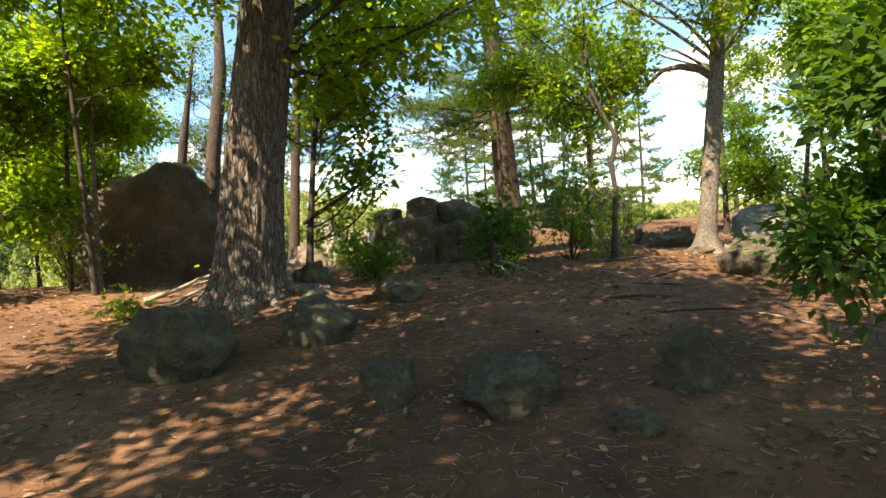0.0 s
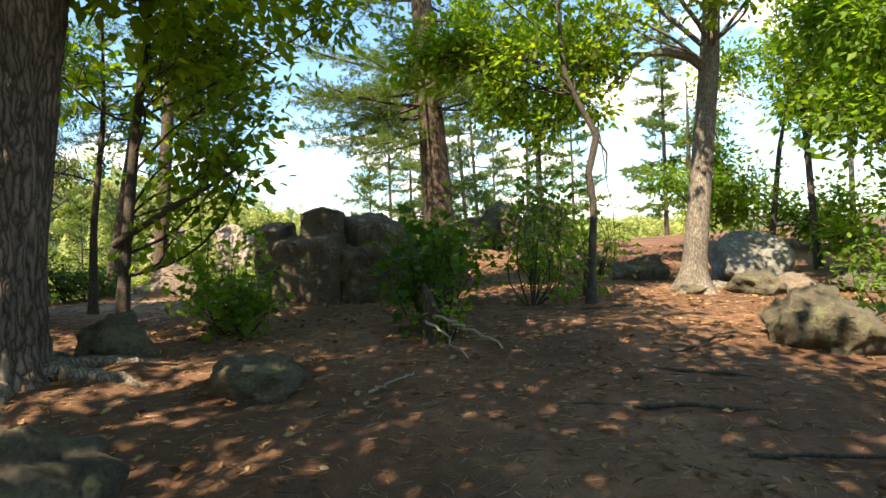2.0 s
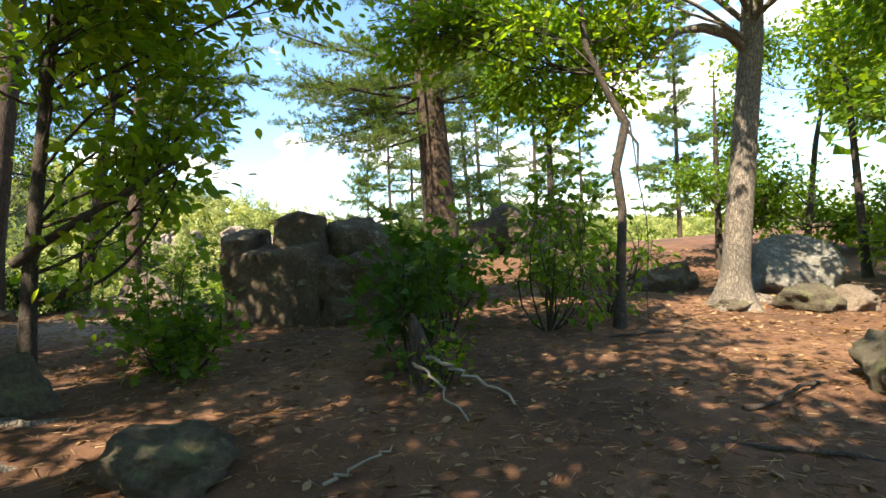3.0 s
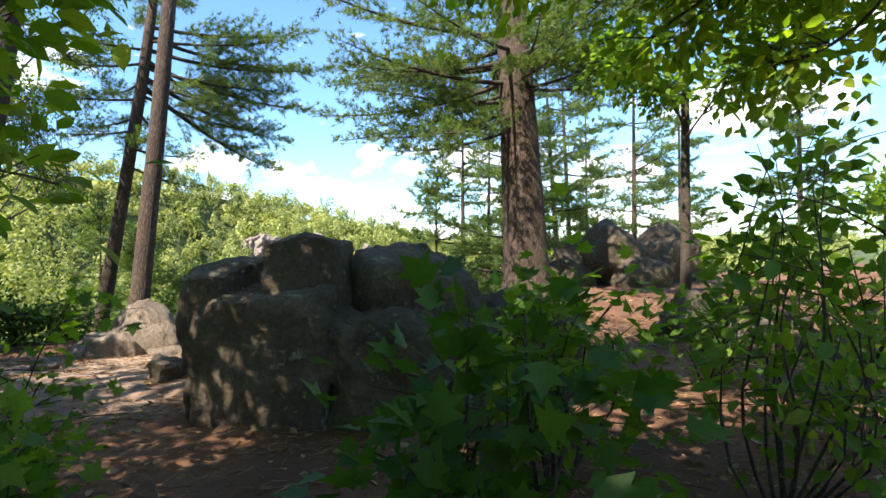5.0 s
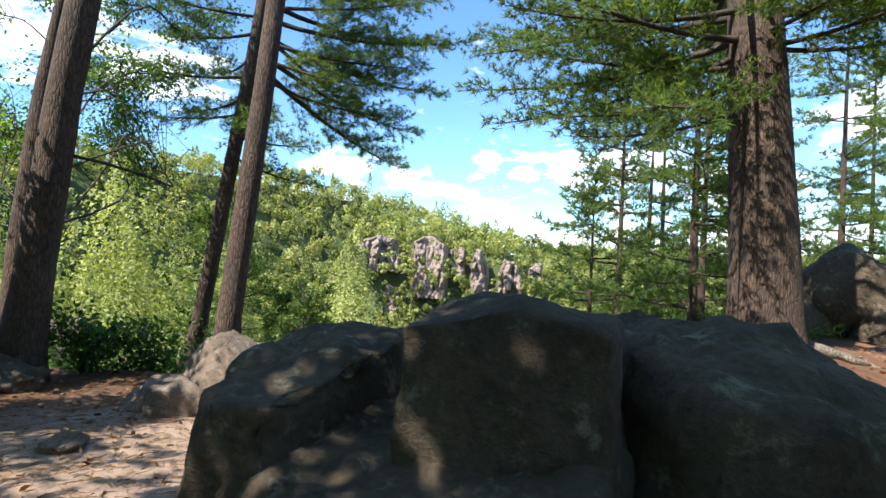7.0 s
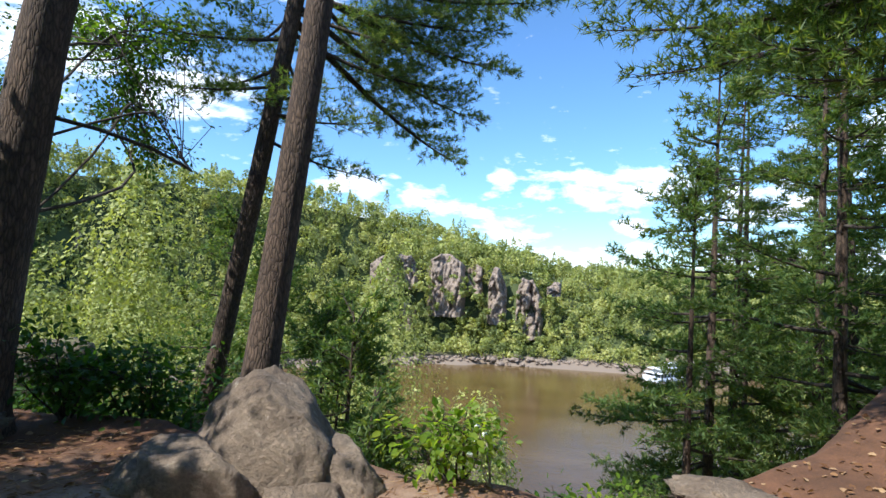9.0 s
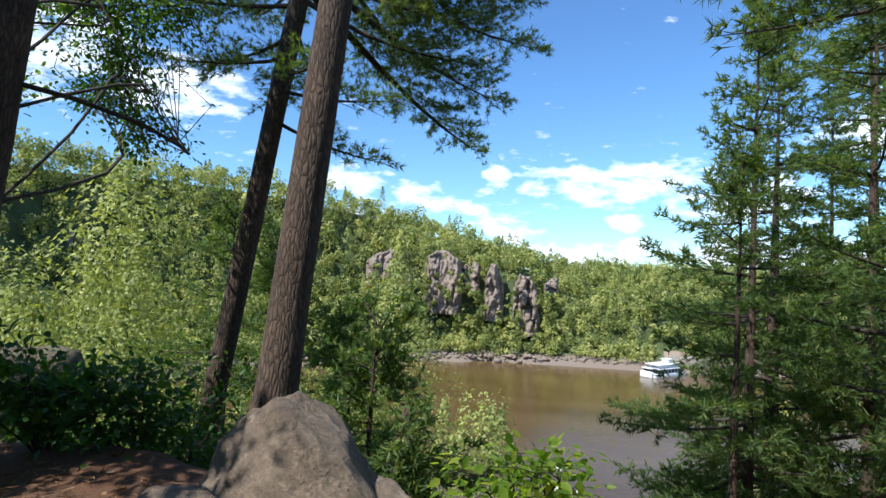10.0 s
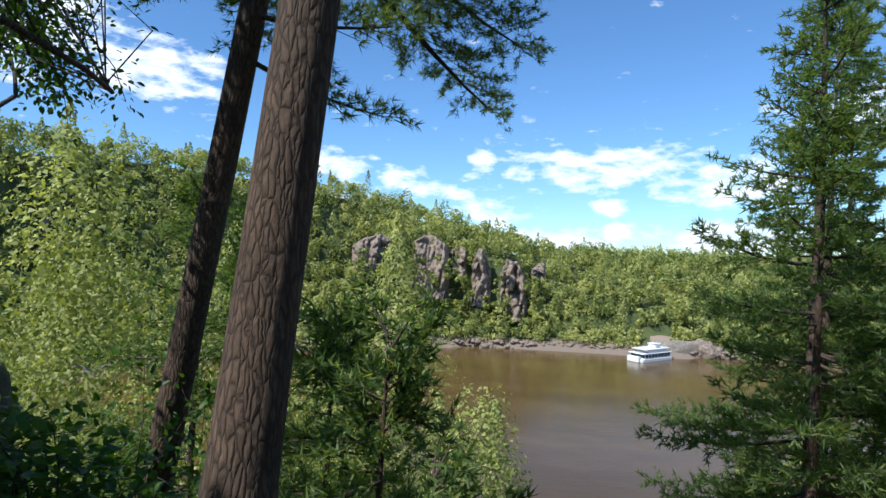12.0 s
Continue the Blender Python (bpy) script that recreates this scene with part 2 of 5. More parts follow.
def ground_material():
    m, n, l, b = nodes_of("forest_floor")
    patch = noise_node(n, l, 0.55, 5, 0.6)
    mid = noise_node(n, l, 6, 8, 0.7)
    fine = noise_node(n, l, 55, 6, 0.75)
    near = ramp(n, l, patch, [(0.3, (0.075, 0.038, 0.021)), (0.55, (0.155, 0.075, 0.040)), (0.75, (0.27, 0.15, 0.088))])
    near = mix(n, l, 0.8, near, ramp(n, l, mid, [(0.3, (0.6, 0.58, 0.55)), (0.7, (1.3, 1.25, 1.2))]), 'MULTIPLY')
    near = mix(n, l, 0.8, near, ramp(n, l, fine, [(0.3, (0.55, 0.52, 0.5)), (0.72, (1.45, 1.4, 1.35))]), 'MULTIPLY')
    # trodden sandy patch, painted paler to hold the sunlight lying on it
    spot = n.new("ShaderNodeVectorMath")
    spot.operation = 'DISTANCE'
    spot.inputs[1].default_value = (-5.4, 10.3, 1.0)
    here = n.new("ShaderNodeTexCoord")
    l.new(here.outputs["Object"], spot.inputs[0])
    worn = n.new("ShaderNodeMath")
    worn.operation = 'MULTIPLY_ADD'
    worn.inputs[1].default_value = 5.0
    l.new(noise_node(n, l, 1.1, 6, 0.65), worn.inputs[0])
    l.new(spot.outputs["Value"], worn.inputs[2])
    reach = n.new("ShaderNodeMapRange")
    reach.inputs["From Min"].default_value, reach.inputs["From Max"].default_value = 3.6, 5.6
    reach.inputs["To Min"].default_value, reach.inputs["To Max"].default_value = 1.0, 0.0
    l.new(worn.outputs["Value"], reach.inputs["Value"])
    sunlit_sand = ramp(n, l, fine, [(0.3, (0.26, 0.17, 0.12)), (0.7, (0.42, 0.30, 0.22))])
    near = mix(n, l, reach.outputs["Result"], near, sunlit_sand)
    far = ramp(n, l, noise_node(n, l, 0.12, 8, 0.65), [(0.3, (0.035, 0.05, 0.016)), (0.7, (0.085, 0.105, 0.032))])
    co = n.new("ShaderNodeTexCoord")
    sep = n.new("ShaderNodeSeparateXYZ")
    l.new(co.outputs["Object"], sep.inputs["Vector"])
    below = n.new("ShaderNodeMapRange")
    below.inputs["From Min"].default_value = -1.0
    below.inputs["From Max"].default_value = -3.0
    l.new(sep.outputs["Z"], below.inputs["Value"])
    low = below.outputs["Result"]
    bank = n.new("ShaderNodeMapRange")
    bank.inputs["From Min"].default_value = -22.8
    bank.inputs["From Max"].default_value = -24.0
    l.new(sep.outputs["Z"], bank.inputs["Value"])
    far = mix(n, l, bank.outputs["Result"], far, (0.20, 0.155, 0.12))
    away = n.new("ShaderNodeMath")
    away.operation = 'GREATER_THAN'
    away.inputs[1].default_value = 70
    l.new(sep.outputs["Y"], away.inputs[0])
    where = mix(n, l, 1.0, low, away.outputs["Value"], 'ADD')
    l.new(mix(n, l, where, near, far), b.inputs["Base Color"])
    b.inputs["Roughness"].default_value = 0.97
    bump(n, l, b, mix(n, l, 0.45, mid, fine), 0.8, 0.03)
    return m


M_GROUND = ground_material()


def water_material():
    m, n, l, b = nodes_of("river_water")
    silt = ramp(n, l, noise_node(n, l, 0.03, 5, 0.6, (1, 2.2, 1)), [(0.35, (0.085, 0.052, 0.018)), (0.7, (0.135, 0.085, 0.032))])
    l.new(silt, b.inputs["Base Color"])
    b.inputs["Roughness"].default_value = 0.12
    b.inputs["IOR"].default_value = 1.33
    bump(n, l, b, noise_node(n, l, 0.9, 6, 0.6, (0.6, 1.4, 1)), 0.35, 0.12)
    return m


M_WATER = water_material()


def plain_material(name, c, rough=0.6, vary=0.15):
    m, n, l, b = nodes_of(name)
    f = noise_node(n, l, 3, 6)
    l.new(ramp(n, l, f, [(0.3, tuple(v * (1 - vary) for v in c)), (0.7, tuple(min(1, v * (1 + vary)) for v in c))]), b.inputs["Base Color"])
    b.inputs["Roughness"].default_value = rough
    return m


M_WHITE = plain_material("white_boat_paint", (0.72, 0.73, 0.74), 0.4)
M_GLASSY = plain_material("dark_window_band", (0.05, 0.06, 0.07), 0.2)
M_SAND = plain_material("pale_gravel", (0.27, 0.205, 0.155), 0.95)
M_WALLSTONE = rock_material("quay_stone", (0.16, 0.14, 0.12), (0.32, 0.28, 0.24), (0.2, 0.2, 0.15), 0.65)
M_BLOSSOM = plain_material("white_blossom", (0.75, 0.75, 0.68), 0.8)
M_DEAD = plain_material("bleached_wood", (0.34, 0.28, 0.22), 0.9, 0.35)


# ---- mesh helpers ----
def link(name, me, material, parent=None, label="", smooth=False):
    me.materials.append(material)
    if smooth:
        me.polygons.foreach_set("use_smooth", [True] * len(me.polygons))
    ob = new(name, me)
    if parent is not None:
        ob.parent = parent
    if label:
        ob["label"] = label
    return ob


def thing(name, at, label, category, group="", kind=""):
    ob = new(name)
    ob.location = at
    ob.empty_display_size = 0.2
    return tagged(ob, label, category, group, kind)


def mesh(name, verts, faces):
    me = bpy.data.meshes.new(name)
    me.from_pydata([tuple(map(float, v)) for v in verts], [], [tuple(map(int, f)) for f in faces])
    me.update()
    return me


def fast_mesh(name, verts, faces):
    """verts (n,3) and faces (m,k) as arrays, all faces with k corners."""
    me = bpy.data.meshes.new(name)
    m, k = faces.shape
    me.vertices.add(len(verts))
    me.vertices.foreach_set("co", np.ascontiguousarray(verts, dtype=np.float32).ravel())
    me.loops.add(m * k)
    me.loops.foreach_set("vertex_index", np.ascontiguousarray(faces, dtype=np.int32).ravel())
    me.polygons.add(m)
    me.polygons.foreach_set("loop_start", np.arange(0, m * k, k, dtype=np.int32))
    me.polygons.foreach_set("loop_total", np.full(m, k, dtype=np.int32))
    me.update(calc_edges=True)
    return me


def unit(a):
    return a / np.maximum(np.linalg.norm(a, axis=-1, keepdims=True), 1e-9)


def smooth01(x):
    x = np.clip(x, 0, 1)
    return x * x * (3 - 2 * x)


class Tubes:
    """Collects tapered tubes along lines of points into one mesh."""

    def __init__(self):
        self.v, self.f, self.n = [], [], 0

    def add(self, points, radii, sides=6, wobble=0.0, rng=None):
        p = np.asarray(points, float)
        r = np.asarray(radii, float)
        d = unit(np.gradient(p, axis=0))
        ref = np.where(np.abs(d[:, 2:3]) > 0.9, np.array([[1.0, 0, 0]]), np.array([[0, 0, 1.0]]))
        u = unit(np.cross(d, ref))
        w = np.cross(d, u)
        a = np.linspace(0, 2 * np.pi, sides, endpoint=False)
        rr = r[:, None] * np.ones((1, sides))
        if wobble and rng is not None:
            rr = rr * (1 + wobble * rng.normal(size=rr.shape))
        ring = p[:, None] + rr[..., None] * (np.cos(a)[None, :, None] * u[:, None] + np.sin(a)[None, :, None] * w[:, None])
        k = len(p)
        i = np.arange(k - 1)[:, None] * sides
        j = np.arange(sides)[None]
        j2 = (j + 1) % sides
        f = np.stack([i + j, i + j2, i + sides + j2, i + sides + j], -1).reshape(-1, 4) + self.n
        self.v.append(ring.reshape(-1, 3))
        self.f.append(f)
        self.n += k * sides

    def mesh(self, name):
        return fast_mesh(name, np.concatenate(self.v), np.concatenate(self.f))


def leaves_mesh(name, pos, along, size, rng, droop=0.35, lobed=False, simple=False):
    """One folded leaf at each place, pointing roughly along."""
    n = len(pos)
    d = unit(along + rng.normal(size=(n, 3)) * 0.55 + np.array([0, 0, -droop]))
    up = unit(np.array([0, 0, 1.0]) + rng.normal(size=(n, 3)) * 0.45)
    side = unit(np.cross(d, up))
    nor = np.cross(side, d)
    s = size * rng.uniform(0.65, 1.2, n)
    if lobed:
        shape = np.array([(0, 0, 0), (.16, .08, .03), (.48, .22, .07), (.26, .36, .03), (.5, .62, .08), (.2, .62, .02), (0, 1.0, -.04),
                          (-.2, .62, .02), (-.5, .62, .08), (-.26, .36, .03), (-.48, .22, .07), (-.16, .08, .03)])
        tris = np.array([(0, 1, 3), (1, 2, 3), (0, 3, 5), (3, 4, 5), (0, 5, 6), (0, 6, 7), (0, 7, 9), (7, 8, 9), (0, 9, 11), (9, 10, 11)])
    elif simple:
        shape = np.array([(0, 0, 0), (.31, .42, .06), (0, 1.0, -.05), (-.31, .42, .06)])
        tris = np.array([(0, 1, 2), (0, 2, 3)])
    else:
        shape = np.array([(0, 0, 0), (.27, .3, .06), (.24, .68, .05), (0, 1.0, -.06), (-.24, .68, .05), (-.27, .3, .06)])
        tris = np.array([(0, 1, 2), (0, 2, 3), (0, 3, 4), (0, 4, 5)])
    v = pos[:, None] + s[:, None, None] * (shape[None, :, 0:1] * side[:, None] + shape[None, :, 1:2] * d[:, None] + shape[None, :, 2:3] * nor[:, None])
    f = (np.arange(n) * len(shape))[:, None, None] + tris[None]
    return fast_mesh(name, v.reshape(-1, 3), f.reshape(-1, 3))


def needles_mesh(name, pos, along, length, width, count, rng, spread=0.75):
    n = len(pos)
    p = np.repeat(pos, count, 0)
    d = unit(np.repeat(unit(along), count, 0) + rng.normal(size=(n * count, 3)) * spread)
    side = unit(np.cross(d, rng.normal(size=(n * count, 3)))) * width * 0.5
    ln = length * rng.uniform(0.7, 1.15, (n * count, 1))
    v = np.stack([p - side, p + side, p + d * ln], 1)
    f = np.arange(n * count * 3).reshape(-1, 3)
    return fast_mesh(name, v.reshape(-1, 3), f)


def ico(sub):
    bm = bmesh.new()
    bmesh.ops.create_icosphere(bm, subdivisions=sub, radius=1)
    bm.verts.ensure_lookup_table()
    v = np.array([x.co[:] for x in bm.verts])
    f = np.array([[q.index for q in x.verts] for x in bm.faces])
    bm.free()
    return v, f


ICO = {k: ico(k) for k in (2, 3, 4, 5)}


def rock_mesh(name, half, seed, sub=4, planes=14, rough=0.06, boxy=0.0, turn=0.0, taper=0.0):
    """A boulder: a sphere cut by random planes, roughened, sized to the half extents."""
    rng = np.random.default_rng(seed)
    v, f = ICO[sub]
    v = v.copy()
    if boxy:
        m = np.max(np.abs(v), axis=1, keepdims=True)
        v = v * (1 - boxy) + (v / m) * boxy * 0.86
    for _ in range(planes):
        nrm = unit(rng.normal(size=3))
        o = rng.uniform(0.62, 0.9)
        over = np.maximum(0, v @ nrm - o)
        v = v - over[:, None] * nrm * 0.92
    v = v / np.max(np.abs(v), axis=0)
    out = []
    off = Vector((seed * 3.1, seed * 1.7, seed * 0.9))
    hx, hy, hz = half
    for p in v:
        q = Vector(p)
        k = 1 + rough * 2.2 * (noise.fractal(q * 1.6 + off, 1.0, 2.0, 3) ) + rough * 1.5 * noise.fractal(q * 5 + off, 0.75, 2.1, 5)
        out.append((p[0] * k * hx, p[1] * k * hy, p[2] * k * hz))
    out = np.array(out)
    if taper:
        k = (1 - taper * np.clip(out[:, 2] / hz * 0.5 + 0.5, 0, 1))[:, None]
        out[:, :2] *= k
    c, s = math.cos(radians(turn)), math.sin(radians(turn))
    out = np.stack([out[:, 0] * c - out[:, 1] * s, out[:, 0] * s + out[:, 1] * c, out[:, 2]], 1)
    return fast_mesh(name, out, f)


# ---- the lie of the land ----
Y_K = [-60, -30, -8, -5, -2, 0, 2, 4, 7, 10, 13, 16, 40, 400]
Z_K = [-3.5, -2.0, -0.35, 0.05, 0.33, 0.55, 0.78, 1.0, 1.1, 1.2, 1.25, 1.5, 1.8, 4]
EDGE_X = [-400, -100, -20, -12, -8.5, -5.0, -3.5, -1.5, 1, 6, 12, 40, 100, 400]
EDGE_Y = [-160, -20, 11, 13.0, 13.4, 12.9, 13.3, 14.7, 18.2, 22, 25, 46, 85, 200]
SHORE_A = [-180, -100, -75, -60, -45, -30, -15, 0, 8, 13, 25, 40, 90, 180]
SHORE_R = [80, 80, 95, 118, 148, 168, 180, 184, 185, 191, 215, 260, 420, 420]
RIDGE_A = [-180, -60, -49, -41, -30, -23, -16, -11, -4, 3, 13, 30, 180]
RIDGE_Z = [26, 27, 29, 31, 29, 25, 17, 10, 1, -2, -3, -4, -4]
WATER_Z = -26.0


def land(x, y):
    """Ground height at x, y (arrays)."""
    x, y = np.asarray(x, float), np.asarray(y, float)
    plate = np.interp(y, Y_K, Z_K) + 0.08 * np.clip(-4.5 - x, 0, 5) * smooth01((9 - y) / 5) + 0.12 * np.exp(-((x + 4.4) ** 2 + (y - 3.5) ** 2) / 2.0)
    plate = plate + 0.28 * np.exp(-((x - 0.5) ** 2 + (y - 14.8) ** 2) / 3.0)
    plate = plate - 0.28 * smooth01((x - 1.2) / 4) * smooth01((y + 3) / 6) * smooth01((15 - y) / 4) - 0.30 * smooth01((-1.5 - x) / 2) * smooth01((y - 9.0) / 3.5) - 0.42 * smooth01((0.6 - x) / 2.0) * smooth01((x + 4.6) / 1.5) * smooth01((y - 10.5) / 2.5)
    s = y - np.interp(x, EDGE_X, EDGE_Y)
    drop = np.where(s > 0, 0.9 * smooth01(s / 0.9) + 0.62 * np.maximum(s - 0.4, 0), 0)
    z = np.maximum(plate - drop, WATER_Z - 2.0)
    dx, dy = x + 4, y - 9
    r = np.hypot(dx, dy)
    ang = np.degrees(np.arctan2(dx, dy))
    d = r - np.interp(ang, SHORE_A, SHORE_R)
    top = np.interp(ang, RIDGE_A, RIDGE_Z)
    prof = np.interp(d, [0, 2, 5, 16, 28, 62, 120, 400, 1500], [0, 1.5, 2.2, 6, 14, 1, 1, 1, 1])
    far = np.where(d < 28, WATER_Z + np.minimum(prof, np.maximum(top - WATER_Z, 3)), 0)
    k = smooth01((d - 28) / 34)
    crag = smooth01((ang + 22) / 3) * smooth01((-4.2 - ang) / 1.6)
    far = far + crag * smooth01((d - 17) / 5) * np.clip(top + 1 - far, 0, 16) * (d < 28)
    start = WATER_Z + np.minimum(14, np.maximum(top - WATER_Z, 3))
    start = start + crag * np.clip(top + 1 - start, 0, 16)
    far = np.where(d >= 28, start * (1 - k) + top * k, far)
    back = smooth01((d - 90) / 500)
    far = np.where(d > 90, far * (1 - back) + 6 * back, far)
    lift = smooth01(d / 1.5)
    use = (d > 0) & (s > 20)
    return np.where(use, np.where(d < 1.5, (WATER_Z - 2) * (1 - lift) + far * lift, far), z)


def land1(x, y):
    return float(land(x, y))


def build_ground():
    def axis(a, b, step, lo, hi, grow):
        mid = list(np.arange(a, b + 1e-6, step))
        left, right, s = [], [], step
        p = a
        while p > lo:
            s *= grow
            p -= min(s, 60)
            left.append(p)
        s, p = step, b
        while p < hi:
            s *= grow
            p += min(s, 60)
            right.append(p)
        return np.array(left[::-1] + mid + right)
    xs = axis(-11, 8, 0.17, -1600, 1600, 1.058)
    ys = axis(-5, 17, 0.17, -1200, 2400, 1.045)
    gx, gy = np.meshgrid(xs, ys)
    z = land(gx, gy)
    near = (gx > -16) & (gx < 14) & (gy > -9) & (gy < 22)
    bump_z = np.zeros_like(z)
    idx = np.argwhere(near)
    for i, j in idx:
        q = Vector((gx[i, j], gy[i, j], 0))
        bump_z[i, j] = 0.07 * noise.fractal(q * 0.9, 1.0, 2.0, 4) + 0.022 * noise.fractal(q * 5.5, 0.9, 2.0, 3)
    z = z + bump_z
    ny, nx = z.shape
    v = np.stack([gx, gy, z], -1).reshape(-1, 3)
    i = np.arange(ny - 1)[:, None] * nx
    j = np.arange(nx - 1)[None]
    f = np.stack([i + j, i + j + 1, i + nx + j + 1, i + nx + j], -1).reshape(-1, 4)
    ob = link("ground", fast_mesh("ground", v, f), M_GROUND, smooth=True)
    tagged(ob, "brown forest floor of needles and dirt falling to a river", "ground", kind="structure")


build_ground()
wm_ = mesh("water", [(-1500, -900, WATER_Z), (1500, -900, WATER_Z), (1500, 900, WATER_Z), (-1500, 900, WATER_Z)], [(0, 1, 2, 3)])
tagged(link("water", wm_, M_WATER), "murky brown river water with faint ripples", "water", kind="structure")


# ---- trees ----
def curve_points(a, b, bend, rng, k=8):
    """A gently crooked line from a to b."""
    a, b = np.asarray(a, float), np.asarray(b, float)
    t = np.linspace(0, 1, k)[:, None]
    off = rng.normal(size=(2, 3)) * bend * np.linalg.norm(b - a)
    return a + (b - a) * t + np.sin(np.pi * t) * off[0] + np.sin(2 * np.pi * t) * off[1] * 0.4


def trunk_mesh(name, line, radii, sides, rng, ridges=0.0, flare=0.0, steps=40):
    """A tapering trunk along a line of points (local), with bark ridges and a root flare."""
    line, radii = np.asarray(line, float), np.asarray(radii, float)
    h = line[:, 2]
    zz = np.linspace(h[0], h[-1], steps)
    if flare:
        zz = h[0] + (h[-1] - h[0]) * np.linspace(0, 1, steps) ** 1.7
    p = np.stack([np.interp(zz, h, line[:, 0]), np.interp(zz, h, line[:, 1]), zz], 1)
    r = np.interp(zz, h, radii)
    a = np.linspace(0, 2 * np.pi, sides, endpoint=False)
    ph = rng.uniform(0, 6.28, 3)
    rr = r[:, None] * np.ones((1, sides))
    if flare:
        root = 0.55 + 0.45 * np.cos(5 * a + ph[0]) + 0.3 * np.cos(3 * a + ph[1])
        rr = rr * (1 + flare * np.exp(-(zz - h[0] - 0.25) / 0.28).clip(0, 2.2)[:, None] * (0.5 + 0.5 * root[None]))
    if ridges:
        for i in range(steps):
            for j in range(sides):
                q = Vector((math.cos(a[j]) * 5.5, math.sin(a[j]) * 5.5, zz[i] * 0.9))
                rr[i, j] *= 1 + ridges * (noise.ridged_multi_fractal(q, 1.0, 2.0, 3, 1.0, 2.0) - 1.0) * 0.6
    ring = p[:, None] + rr[..., None] * np.stack([np.cos(a), np.sin(a), 0 * a], 1)[None]
    i = np.arange(steps - 1)[:, None] * sides
    j = np.arange(sides)[None]
    j2 = (j + 1) % sides
    f = np.stack([i + j, i + j2, i + sides + j2, i + sides + j], -1).reshape(-1, 4)
    return fast_mesh(name, ring.reshape(-1, 3), f)


def line_at(line, z):
    line = np.asarray(line, float)
    return np.array([np.interp(z, line[:, 2], line[:, 0]), np.interp(z, line[:, 2], line[:, 1]), z])


def broadleaf(name, at, line, radii, clumps, leaf, material, bark, label, seed, twig_leaves=26, sides=14, lobed=False, category="tree", flare=0.25,
              limb_from=0.35, ridges=0.0, steps=24, leaf_label="", group="", limb_size=1.0):
    """A leafy tree: trunk along line, and leafy sprays in clumps (x, y, z, radius, twigs) given from the base."""
    rng = np.random.default_rng(seed)
    t = thing(name, at, label, category, group)
    link("trunk", trunk_mesh("trunk", line, radii, sides, rng, ridges, flare, steps), bark, t, smooth=True)
    tubes = Tubes()
    pos, way = [], []
    zmax = line[-1][2]
    for cx, cy, cz, cr, twigs in clumps:
        c = np.array([cx, cy, cz], float)
        z0 = np.clip(cz - 0.5 * math.hypot(cx, cy) - 0.3, limb_from * zmax, zmax * 0.97)
        a = line_at(line, z0)
        limb = curve_points(a, c, 0.10, rng, 9)
        r0 = max(0.011, min(0.3 * np.interp(z0, [p[2] for p in line], radii), limb_size * (0.010 + 0.011 * np.linalg.norm(c - a))))
        one = Tubes()
        one.add(limb, np.linspace(r0, 0.01, 9), 7)
        link("limb", one.mesh("limb"), M_TWIG if bark is not M_GREYBARK else bark, t, smooth=True)
        for _ in range(twigs):
            q = unit(rng.normal(size=3)) * cr * rng.uniform(0.25, 1.0) ** 0.6
            q[2] *= 0.62
            s = limb[rng.integers(4, 9)]
            tip = c + q
            tw = curve_points(s, tip, 0.12, rng, 5)
            tubes.add(tw, np.linspace(0.008, 0.003, 5), 3)
            u = rng.uniform(0.25, 1.05, twig_leaves)
            k = np.clip(u * 4, 0, 3.999).astype(int)
            base = tw[k] + (tw[k + 1] - tw[k]) * (u * 4 - k)[:, None]
            spread = rng.normal(size=(twig_leaves, 3)) * leaf * 1.25
            pos.append(base + spread)
            way.append(unit(tip - s)[None] * 0.7 + unit(spread))
    link("twigwork", tubes.mesh("twigwork"), M_TWIG, t, smooth=True)["kind"] = "stuff"
    link("foliage", leaves_mesh("foliage", np.concatenate(pos), np.concatenate(way), leaf, rng, lobed=lobed, simple=bool(group)), material, t, leaf_label)["kind"] = "stuff"
    return t


